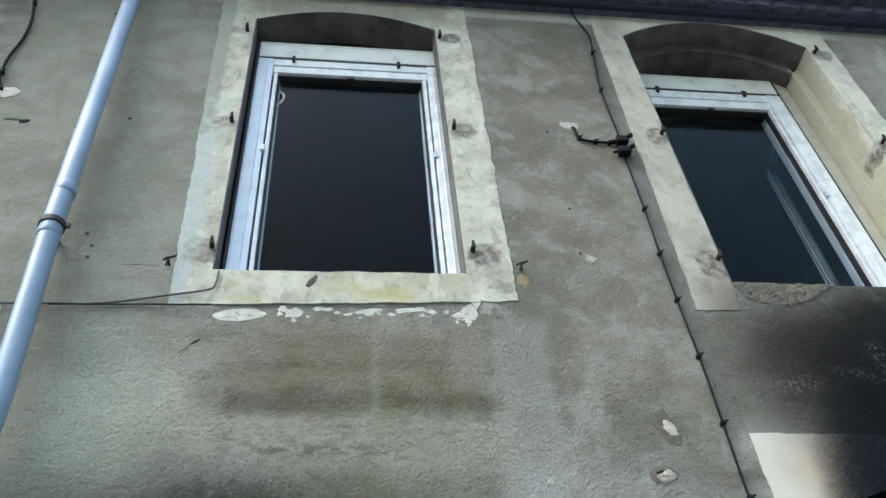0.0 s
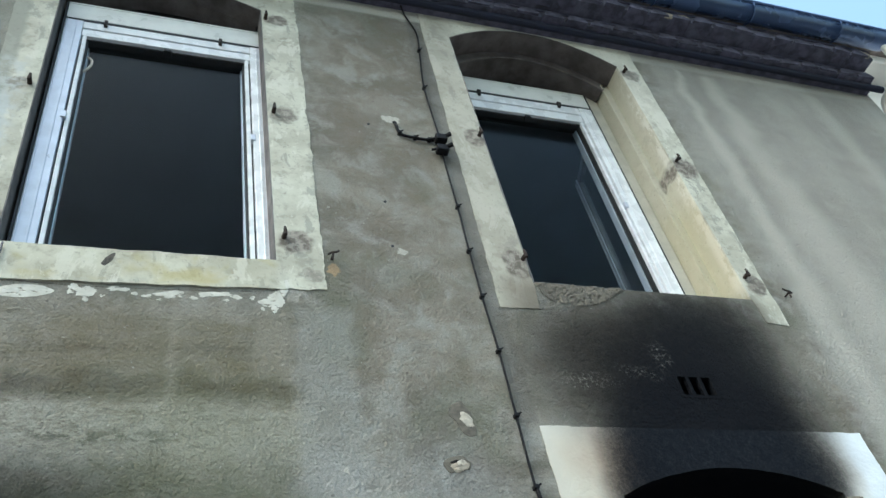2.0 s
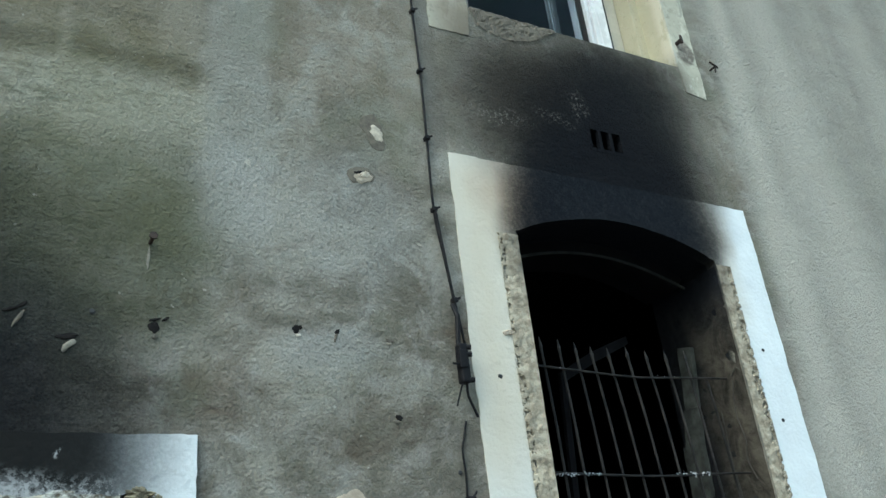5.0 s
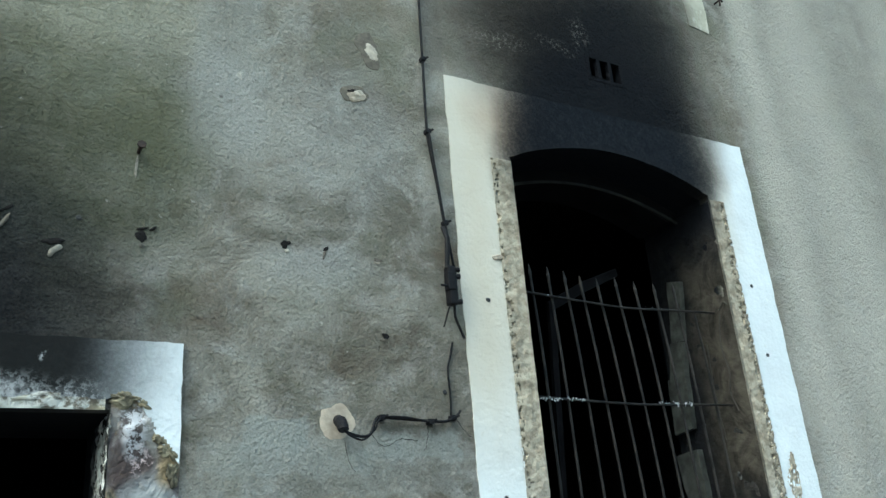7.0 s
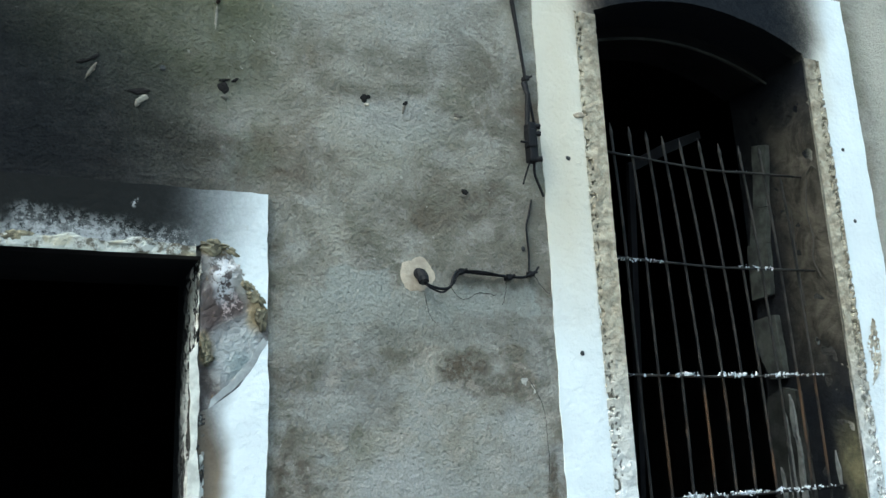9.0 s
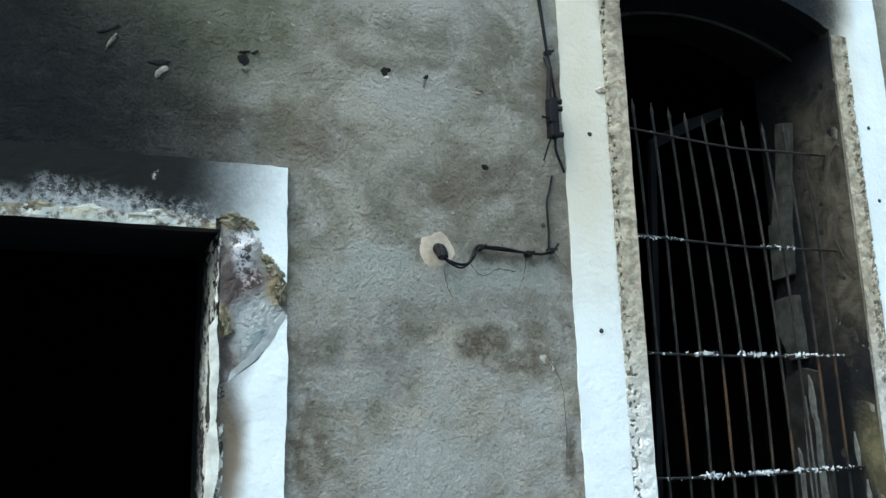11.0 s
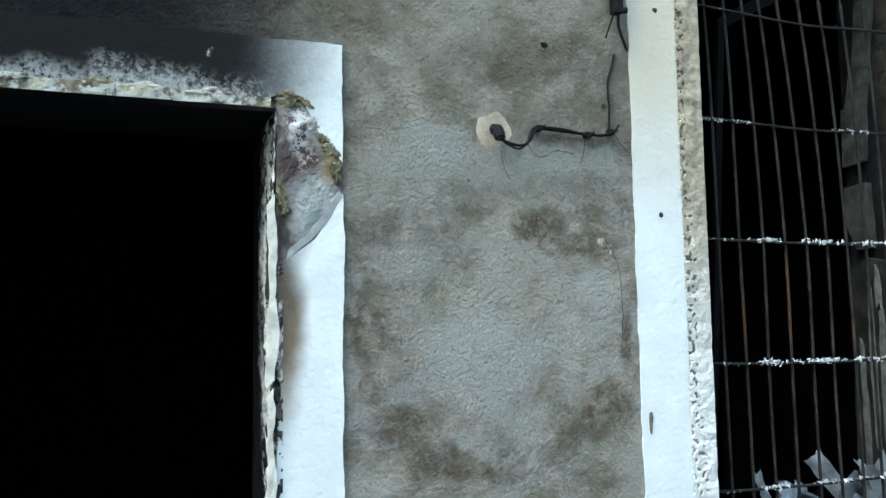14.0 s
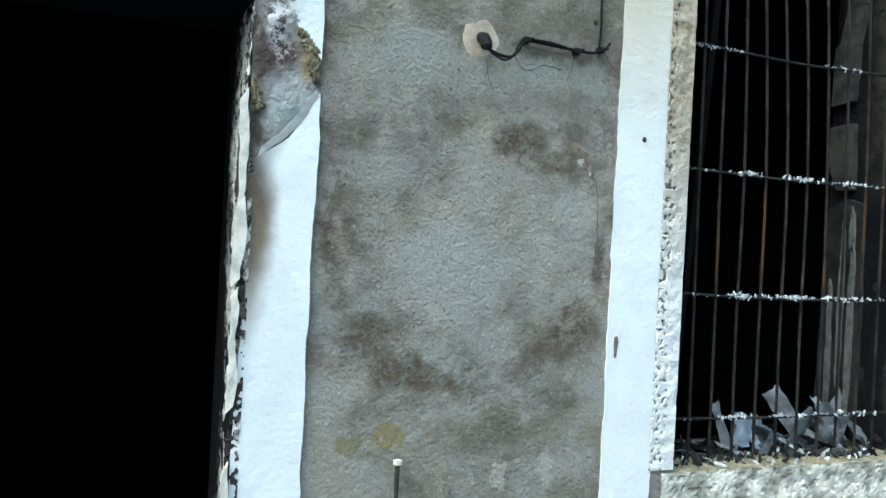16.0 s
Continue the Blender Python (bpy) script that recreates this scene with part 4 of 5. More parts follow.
# ---- upper windows with roller-shutter boxes ----
def shutter_window(name, x0, x1, z0, z1, y, arch_top, label, strip, gw=0.095, inner=0.05, hb=0.155, ht=0.30):
    w = thing(name, label, "window", kind="structure")
    zb, zh = z1 - hb, z1 - ht
    zm = (zb - 0.02 + zh) / 2
    part("shutter_box", join(box(x0, x1, y, y + 0.14, zb, z1, 0.006), box(x0 + 0.004, x1 - 0.004, y - 0.004, y + 0.02, z1 - 0.02, z1 - 0.008, 0.002)), ALU_CREAM, w, "white aluminium shutter-box cover")
    part("box_slot", box(x0 + 0.01, x1 - 0.01, y + 0.003, y + 0.1, zb - 0.018, zb + 0.002), DARK_RUBBER, w, "dark slot under the box")
    part("head_rail", join(box(x0 + gw, x1 - gw, y + 0.004, y + 0.09, zm + 0.004, zb - 0.018, 0.004), box(x0 + gw, x1 - gw, y + 0.010, y + 0.1, zh, zm, 0.004)), ALU, w)
    part("head_seal", box(x0 + gw, x1 - gw, y + 0.03, y + 0.1, zh - 0.012, zh), DARK_RUBBER, w)
    for s, a in ((1, x0), (-1, x1)):
        lo, hi = sorted((a, a + s * gw))
        lo2, hi2 = sorted((a + s * (gw + 0.008), a + s * (gw + inner * 0.66)))
        lo3, hi3 = sorted((a + s * (gw + inner * 0.76), a + s * (gw + inner)))
        ridge = a + s * gw * 0.62
        # left rail grey, right rail white: the shade on the left set by colour
        part("guide_rail", join(box(lo, hi, y, y + 0.05, z0, zb - 0.018, 0.004), box(ridge - 0.004, ridge + 0.004, y - 0.005, y + 0.01, z0, zb - 0.03, 0.002), box(a + s * 0.008 - 0.004, a + s * 0.008 + 0.004, y - 0.004, y + 0.01, z0, zb - 0.03, 0.002)), ALU if s < 0 else ALU_GREY, w)
        part("guide_gap", box(min(a - s * 0.001, a - s * 0.008), max(a - s * 0.001, a - s * 0.008), y - 0.002, y + 0.06, z0, z1), DARK_RUBBER, w)
        part("rail_seal", box(min(a + s * gw, a + s * (gw + inner - 0.006)), max(a + s * gw, a + s * (gw + inner - 0.006)), y + 0.035, y + 0.07, z0, zh), DARK_RUBBER, w)
        part("rail_lip", box(lo2, hi2, y + 0.012, y + 0.05, z0, zh, 0.003), ALU, w)
        part("sash_stile", box(lo3, hi3, y + 0.075, y + 0.12, z0, zh, 0.004), ALU_GREY, w)
        part("frame_strip", box(min(a - s * 0.009, a - s * strip), max(a - s * 0.009, a - s * strip), y + 0.005, y + 0.08, z0, z1, 0.003), BEIGE if s < 0 else SHADE_GREY, w)
        part("catch", box(hi - 0.012 if s > 0 else lo - 0.012, hi + 0.012 if s > 0 else lo + 0.012, y - 0.008, y + 0.02, z0 + 0.92, z0 + 0.965, 0.003), ALU_GREY, w, "small rail catch")
    part("bottom_rail", box(x0, x1, y + 0.06, y + 0.12, z0, z0 + 0.03, 0.004), ALU_GREY, w)
    for f in (0.19, 0.76):
        cx = x0 + (x1 - x0) * f
        part("clip", join(box(cx - 0.009, cx + 0.009, y - 0.012, y + 0.02, zb - 0.05, zb + 0.003, 0.003), tube([(cx, y - 0.01, zb - 0.005), (cx + 0.004, y - 0.022, zb - 0.03), (cx - 0.004, y - 0.02, zb - 0.055)], 0.005)), IRON, w, "dark shutter stop clip")
    part("stop_knob", box((x0 + x1) / 2 - 0.02, (x0 + x1) / 2 + 0.02, y + 0.01, y + 0.05, zh - 0.028, zh - 0.008, 0.004), DARK_RUBBER, w)
    part("arch_infill", slab(arch_ring(x0 - 0.03, x1 + 0.03, z1 - 0.05, z1 + 0.02, arch_top), [], y + 0.09, y + 0.13), CHAR, w, "dark board filling the arch")
    return w


def pane_in(w, x0, x1, y, z0, z1):
    pane = part("pane", box(x0, x1, y, y + 0.005, z0, z1), GLASS, w)
    pane.visible_shadow = False


win1 = shutter_window("window_1", -1.500, -0.468, 4.10, 6.05, 0.10, 6.25, "white aluminium window with roller-shutter box, glass dark", 0.012, 0.088, 0.042)
pane_in(win1, -1.42, -0.55, 0.162, 4.12, 5.76)
part("strap_loop", tube(curve([(-1.415, 0.17, 5.47), (-1.375, 0.155, 5.49), (-1.345, 0.15, 5.54), (-1.345, 0.15, 5.59), (-1.365, 0.155, 5.62)], 6), 0.007), WHITE_MORTAR, win1, "curl of white strap")
win2 = shutter_window("window_2", 0.713, 1.707, 4.10, 6.186, 0.25, 6.37, "white aluminium window with roller-shutter box, sash ajar", 0.088, 0.092, 0.040, 0.152, 0.32)
pane_in(win2, 0.80, 1.58, 0.312, 4.12, 5.86)
# the inner casement swung back into the room
sash = part("open_sash", box(-0.02, 0.02, 0.40, 0.465, 0.0, 1.73, 0.008), SASH_GREY, win2, "grey inner sash standing open")
sash.matrix_world = pose(1.655, 0.30, 4.105, 0, 0, -15)
for nm, b, m in (("hinge_stile", box(-0.02, 0.02, 0.0, 0.06, 0.0, 1.73, 0.006), SASH_GREY), ("top_rail", box(-0.018, 0.018, 0.061, 0.399, 1.675, 1.73, 0.006), SASH_GREY), ("bottom_rail", box(-0.018, 0.018, 0.061, 0.399, 0.0, 0.06, 0.006), SASH_GREY),
                 ("glazing_bead", box(-0.03, -0.0205, 0.405, 0.42, 0.0, 1.72, 0.003), ALU_GREY), ("sash_edge", box(-0.026, -0.0205, 0.445, 0.462, 0.0, 1.72, 0.002), ALU_GREY), ("pane", box(-0.004, 0.004, 0.061, 0.399, 0.061, 1.674), GLASS)):
    part(nm, b, m, sash)


# ---- ironwork, pins and hooks ----
def shutter_pin(x, z, y, s=1):
    p = thing("shutter_pin", "black rusted iron shutter pin set in the stone", "shutter hinge", "shutter pins round the upper windows", at=(x, y, z))
    part("shank", tube([(0, 0.02, 0), (0, -0.02, 0.002), (0, -0.034, 0.0)], 0.010, 8, [1.2, 1, 0.9]), RUST, p)
    part("pintle", tube([(0, -0.032, -0.016), (0, -0.033, 0.01), (0, -0.032, 0.03)], 0.008, 8, [1.1, 1, 0.7]), RUST, p)
    return p


for x, z in ((-1.545, 4.217), (-1.558, 5.102), (-1.565, 5.976), (-0.462, 4.239), (-0.470, 5.133), (-0.480, 6.028), (0.640, 4.232), (0.632, 5.172), (1.880, 6.125), (1.885, 5.186), (1.885, 4.239)):
    shutter_pin(x, z, -0.006)


def shutter_hook(x, z, s):
    h = thing("shutter_hook", "rusted iron shutter catch on the house front", "shutter catch", "shutter catches", at=(x, 0, z))
    part("stem", tube([(0, 0.02, 0), (0.001, -0.024, 0.0), (0.002, -0.036, 0.002)], 0.005, 8), RUST, h)
    part("catch", tube(curve([(-0.020 * s, -0.033, -0.004), (-0.004 * s, -0.036, 0.005), (0.014 * s, -0.036, 0.010), (0.028 * s, -0.032, 0.024)], 4), 0.005, 6, None), RUST, h)
    part("drop", tube([(0.0, -0.036, 0.0), (-0.003, -0.032, -0.034)], 0.0045, 6), RUST, h)


shutter_hook(-0.268, 4.135, 1), shutter_hook(2.082, 4.130, -1), shutter_hook(-1.700, 4.110, 1)
def chip(label, x, z, dabs):
    """A knock in the render: black dabs standing for shaded hollows, and pale scrapes, each (dx, dz, rx, rz, angle,
    material).
    """
    c = thing("render_chip", label, "wall chip", "chips in the render", at=(x, 0, z))
    for k, (dx, dz, rx, rz, ang, m) in enumerate(dabs):
        part("hollow" if m is CHAR else "scrape", dab(dx, dz, rx, rz, ang, 0.0, 0.0025 + 0.0012 * k, x * 5 + z + k * 1.7, 0.55, 26), m, c)


chip("knocked-out chip with a pale triangular scrape", -0.80, 2.465, ((-0.004, 0.018, 0.030, 0.009, 8, CHAR), (0.006, -0.004, 0.024, 0.009, 32, SCRAPE), (-0.006, -0.014, 0.008, 0.013, -25, SCRAPE)))
chip("ragged dark chip in the render", -0.58, 2.528, ((0.0, -0.002, 0.014, 0.020, 10, CHAR), (0.004, 0.022, 0.018, 0.004, 14, CHAR), (0.034, 0.026, 0.014, 0.005, 38, CHAR), (0.004, -0.03, 0.010, 0.007, 0, SCRAPE)))
chip("small double hole with a pale rim below", -0.155, 2.552, ((-0.004, 0.0, 0.012, 0.012, 0, CHAR), (0.012, 0.008, 0.005, 0.007, 0, CHAR), (0.004, -0.018, 0.008, 0.006, 0, WHITE_MORTAR)))
chip("small slanting nick in the render", -0.022, 2.55, ((0.0, 0.006, 0.012, 0.006, 45, CHAR), (-0.006, -0.012, 0.005, 0.016, -12, GREY_MORTAR)))
chip("shallow round knock in the render", 0.158, 2.534, ((0.0, 0.004, 0.016, 0.007, -8, GREY_MORTAR), (-0.003, -0.006, 0.010, 0.005, 0, PIN_MORTAR)))
chip("small round hole in the render", 0.170, 2.283, ((0.0, 0.0, 0.013, 0.012, 0, CHAR), (-0.006, -0.012, 0.012, 0.007, 0, GREY_MORTAR)))
chip("slanting gash in the sooted render", -0.930, 2.54, ((0.006, 0.022, 0.026, 0.006, 35, CHAR), (-0.022, 0.008, 0.014, 0.006, 20, CHAR), (0.004, -0.016, 0.006, 0.026, -28, GREY_MORTAR)))
chip("pale plaster plug in a grey mortar patch", 0.160, 3.352, ((-0.006, 0.006, 0.048, 0.078, 22, GREY_MORTAR), (0.012, -0.014, 0.030, 0.042, 22, PLUG)))
chip("broken plug of pale mortar in a dark hollow", 0.100, 3.148, ((0.0, 0.0, 0.046, 0.034, 10, GREY_MORTAR), (-0.012, 0.012, 0.022, 0.006, 12, CHAR), (0.003, -0.006, 0.034, 0.022, 5, MORTAR), (0.014, 0.006, 0.016, 0.015, 30, PLUG)))
chip("dark smear below a filler blob", -2.50, 5.035, ((0.0, 0.0, 0.030, 0.014, 10, CHAR), (-0.05, 0.012, 0.045, 0.010, -6, GREY_MORTAR)))
chip("short slanting gash in the render", -1.547, 3.715, ((0.0, 0.0, 0.020, 0.004, 40, CHAR),))
tagged(link("wall_patch", dab(-2.62, 5.26, 0.055, 0.05, 0, 0.0, 0.006, 2.9, 0.4), WHITE_MORTAR), "white filler blob on the wall", "wall patch")
for x, z, rx, rz, ang in ((-1.405, 3.853, 0.100, 0.036, 2), (-1.235, 3.885, 0.026, 0.016, 0), (-1.185, 3.868, 0.036, 0.022, 12), (-1.19, 3.835, 0.012, 0.016, 0), (-1.09, 3.888, 0.040, 0.013, 4), (-0.985, 3.862, 0.020, 0.012, 0), (-0.905, 3.878, 0.055, 0.018, 6), (-0.73, 3.895, 0.046, 0.015, 4), (-0.665, 3.885, 0.020, 0.012, 0),
                           (-0.535, 3.862, 0.044, 0.024, 8), (-0.505, 3.90, 0.036, 0.040, 20), (-0.515, 3.835, 0.016, 0.022, 0), (-0.47, 3.955, 0.022, 0.040, -10), (-1.14, 3.852, 0.010, 0.008, 0), (-1.03, 3.872, 0.014, 0.010, 20), (-0.94, 3.848, 0.012, 0.007, 0), (-0.82, 3.868, 0.016, 0.008, 0), (-0.78, 3.886, 0.020, 0.010, 10), (-0.60, 3.882, 0.014, 0.012, 0), (-1.25, 3.862, 0.012, 0.010, 0), (-0.70, 3.866, 0.010, 0.007, 0), (-0.56, 3.83, 0.010, 0.012, 0)):
    tagged(link("filler_patch", dab(x, z, rx, rz, ang, 0.0004 if z < 3.93 else -0.0031, 0.0016, x * 6.1 + z, 0.25 if rx > 0.09 else 0.85, 60), FILLER), "pitted white filler under the window sill", "filler patch", "filler patches under the sill")
# raised dark dabs standing for the shade inside the holes
for x, z, y in ((0.015, 4.249, 0), (0.015, 5.148, 0), (0.563, 2.439, -0.0035), (0.557, 1.783, -0.0035), (0.367, 2.114, 0), (1.90, 2.32, -0.0035), (-2.05, 4.28, 0), (1.895, 2.62, -0.0035), (-2.258, 5.008, 0), (-2.242, 4.658, 0), (-2.24, 4.573, 0), (-2.016, 4.21, 0), (-2.019, 4.145, 0), (-2.034, 5.095, 0), (-2.293, 6.082, 0), (0.022, 4.546, 0), (-0.745, 2.56, 0)):
    tagged(link("screw_hole", lumpy_patch(x, z, 0.0085, 0.0085, y, 0.003, x * 7 + z, 0.3, 10), DARK_RUBBER), "small dark screw hole in the wall", "hole", "screw holes")
tagged(link("paint_drip", lumpy_patch(0.492, 1.155, 0.008, 0.034, -0.0035, 0.004, 4.4, 0.5), GREY_MORTAR), "grey drip mark on the white paint", "stain")
tagged(link("sill_mark", dab(-1.135, 4.03, 0.014, 0.036, -32, -0.0075, 0.0012, 2.2, 0.5), SMEAR), "dark smear on the window sill", "stain")
nail = thing("wall_nail", "rusted nail in the render with a pale scrape below", "nail", at=(-0.60, 0, 2.79))
part("shaft", tube([(0, 0.01, 0), (0.002, -0.04, 0.006)], 0.006), RUST, nail)
part("head", tube([(0.002, -0.038, 0.006), (0.002, -0.044, 0.007)], 0.013), RUST, nail)
tagged(link("wall_patch", dab(-0.603, 2.742, 0.005, 0.040, -3, 0.0, 0.002, 6.1, 0.4), SCRAPE), "pale scrape below a nail", "wall patch")
stub = thing("pipe_stub", "thin dark pipe with a pale cap by the wall foot", "pipe", at=(-0.19, -0.02, 0))
part("stem", tube([(0, 0, 0.0), (0.002, 0, 0.4), (0, 0, 0.83)], 0.0065), IRON, stub)
part("cap", tube([(0, 0, 0.832), (0, 0, 0.844)], 0.0125), WHITE_MORTAR, stub)

# ---- air vent in the smoked wall ----
vent = thing("air_vent", "small soot-black cast air vent with upright slots", "air vent")
part("vent_frame", slab(worn([(1.176, 3.474), (1.382, 3.474), (1.382, 3.600), (1.176, 3.600)], 0.03, 0.003, 3), [[(1.196, 3.490), (1.362, 3.490), (1.362, 3.585), (1.196, 3.585)]], -0.0015, 0.03), WALL, vent)
for x in (1.246, 1.308):
    part("slat", box(x - 0.009, x + 0.009, -0.001, 0.02, 3.486, 3.589, 0.002), WALL, vent)
part("backing", box(1.188, 1.369, 0.10, 0.12, 3.487, 3.586), CHAR, vent)


# ---- iron grille in the burnt window ----
def flakes(path_fn, n, size, seed, spread):
    """Crumbs of pale ash caught along a bar."""
    rnd = random.Random(seed)
    bm = bmesh.new()
    for _ in range(n):
        c, s = path_fn(rnd), size * rnd.uniform(0.3, 1.2)
        c = Vector(c) + Vector((rnd.gauss(0, spread), rnd.gauss(0, spread * 0.4), rnd.gauss(0, spread * 0.5)))
        got = bmesh.ops.create_icosphere(bm, subdivisions=1, radius=s)
        turn = Euler((rnd.uniform(0, 6), rnd.uniform(0, 6), rnd.uniform(0, 6))).to_matrix()
        sc = Vector((rnd.uniform(0.6, 2.0), rnd.uniform(0.5, 1.0), rnd.uniform(0.12, 0.5)))
        for v in got["verts"]:
            v.co = c + turn @ Vector((v.co.x * sc.x, v.co.y * sc.y, v.co.z * sc.z)) * rnd.uniform(0.45, 1.45)
    return bm


GY = 0.10
grille = thing("window_grille", "burnt iron window grille with pointed bars and ash on it", "window grille")
FOOT = [0.862, 0.946, 1.042, 1.133, 1.227, 1.321, 1.414, 1.502, 1.594, 1.676]
TIP = [0.828, 0.911, 0.988, 1.063, 1.145, 1.239, 1.336, 1.438, 1.545, 1.640]
for i, (a, b) in enumerate(zip(FOOT, TIP)):
    top = (2.64, 2.636, 2.629, 2.617, 2.616, 2.628, 2.619, 2.624, 2.636, 2.52)[i]
    wob = 0.004 * math.sin(i * 2.3)
    pts = curve([(a, GY, 0.74), (a - 0.006 + wob, GY, 1.2), (a - 0.010, GY + 0.004 * math.cos(i), 1.72), (a * 0.45 + b * 0.55, GY, 2.25), (b, GY, top - 0.05)], 5)
    bar = part("bar", tube(pts, 0.0054, 8), BAR, grille)
    tipd = Vector((b - a, 0, 0.9)).normalized()
    q = Vector(pts[-1])
    part("spear_tip", tube([q - tipd * 0.004, q + tipd * 0.012, q + tipd * 0.05], 0.0054, 8, [1.0, 1.4, 0.15]), BAR, bar)
for z, sag, n, size in ((2.518, 0.02, 5, 0.005), (2.130, 0.012, 70, 0.0050), (1.722, 0.006, 150, 0.0062), (1.313, 0.006, 190, 0.0066), (0.905, 0.004, 110, 0.0058)):
    right = 1.746
    pts = curve([(0.725, GY - 0.010, z + 0.006), (0.95, GY - 0.011, z - sag * 0.3), (1.25, GY - 0.012, z - sag), (1.5, GY - 0.012, z - sag * 0.5), (right, GY - 0.008, z)], 5)
    cb = part("crossbar", tube(pts, 0.0045, 8), BAR, grille)
    if n:
        def along(rnd, z=z, sag=sag):
            u = rnd.choice((rnd.uniform(0.78, 1.7), rnd.gauss(1.20 + 0.3 * (z % 0.37), 0.04), rnd.gauss(1.45 + 0.3 * (z % 0.29), 0.08), rnd.gauss(1.02, 0.03))) if z < 2.0 else rnd.choice((rnd.uniform(0.80, 0.98), rnd.uniform(1.32, 1.52)))
            return (min(1.72, max(0.78, u)), GY - 0.014, z - sag * 0.6 + 0.004)
        tagged(part("ash_crust", flakes(along, n, size, int(z * 100), 0.0065), ASH, cb, "pale ash crusted on the bar"), kind="stuff")
# ---- remains inside the burnt window ----
bf = thing("burnt_window_frame", "charred remains of a wooden window frame, paint flaking", "window frame", at=(0, 0, 0))
# plates lying along the jamb, outlined in y and z
part("stile", plate([(0.225, 0.775), (0.405, 0.775), (0.395, 1.30), (0.386, 1.655), (0.30, 1.69), (0.231, 1.672)], 1.705, 1.741, 71), SCORCHED, bf, "scorched grey frame stile")
part("paint_remnant", plate([(0.417, 1.977), (0.291, 1.985), (0.284, 1.86), (0.282, 1.73), (0.355, 1.728), (0.40, 1.84)], 1.708, 1.738, 72), PAINT_RAG, bf, "hanging flap of grey paint")
part("paint_remnant", plate([(0.403, 2.065), (0.300, 2.075), (0.285, 2.29), (0.395, 2.30)], 1.712, 1.738, 73), PAINT_RAG, bf, "scorched strip of frame")
part("paint_remnant", plate([(0.380, 2.298), (0.285, 2.293), (0.265, 2.44), (0.34, 2.45)], 1.712, 1.738, 75), PAINT_RAG, bf, "scorched strip of frame")
part("paint_remnant", plate([(0.335, 2.448), (0.262, 2.443), (0.225, 2.70), (0.300, 2.72)], 1.715, 1.738, 76), PAINT_RAG, bf, "scorched strip of frame")
for k, (y0, y1, z0, z1) in enumerate(((0.235, 0.255, 0.82, 1.52), (0.285, 0.300, 0.95, 1.60), (0.335, 0.350, 0.80, 1.38), (0.245, 0.262, 1.48, 1.66), (0.10, 0.108, 1.30, 1.44), (0.07, 0.078, 1.16, 1.27), (0.115, 0.122, 1.84, 1.87))):
    part("paint_flake", plate([(y0, z0), (y1, z0 + 0.02), (y1 + 0.006, (z0 + z1) / 2), (y1, z1), (y0 + 0.004, z1 - 0.03), (y0 - 0.004, (z0 + z1) / 2)], 1.694 if y0 > 0.2 else 1.733, 1.704 if y0 > 0.2 else 1.740, 80 + k), FLAKE_GREY, bf, "torn pale flake of paint")
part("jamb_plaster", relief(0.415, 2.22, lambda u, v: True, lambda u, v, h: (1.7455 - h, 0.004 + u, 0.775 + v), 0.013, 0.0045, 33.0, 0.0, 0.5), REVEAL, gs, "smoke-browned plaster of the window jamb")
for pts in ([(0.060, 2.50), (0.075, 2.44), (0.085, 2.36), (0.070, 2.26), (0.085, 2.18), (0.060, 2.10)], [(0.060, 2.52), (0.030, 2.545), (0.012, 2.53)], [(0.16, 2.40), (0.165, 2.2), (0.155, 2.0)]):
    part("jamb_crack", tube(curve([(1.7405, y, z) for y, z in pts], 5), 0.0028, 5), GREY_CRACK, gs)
part("paint_curl", dab(0.622, 2.600, 0.020, 0.011, 10, -0.0035, 0.006, 3.7, 0.6, 30), PATCH, gs, "curl of loose white paint")
# thin grey ring drawn as the highlight on the inner arch's edge
part("arch_rim", head_ring((GWIN[0], GWIN[1], GWIN[2], 2.975, 3.082), 0.0, 0.010, 0.194, 0.202), SCORCHED, gs, "grey rim of the inner arch, its highlight put in as colour")
bt = thing("charred_batten", "bent charred batten hanging inside the window", "batten")
part("upright", slab([(0.925, 0.76), (0.945, 0.76), (1.078, 2.54), (1.052, 2.56)], [], 0.30, 0.32), SOOTED, bt)
part("arm", slab([(1.050, 2.575), (1.062, 2.535), (1.25, 2.635), (1.44, 2.725), (1.435, 2.76), (1.24, 2.68)], [], 0.301, 0.318), SOOTED, bt)


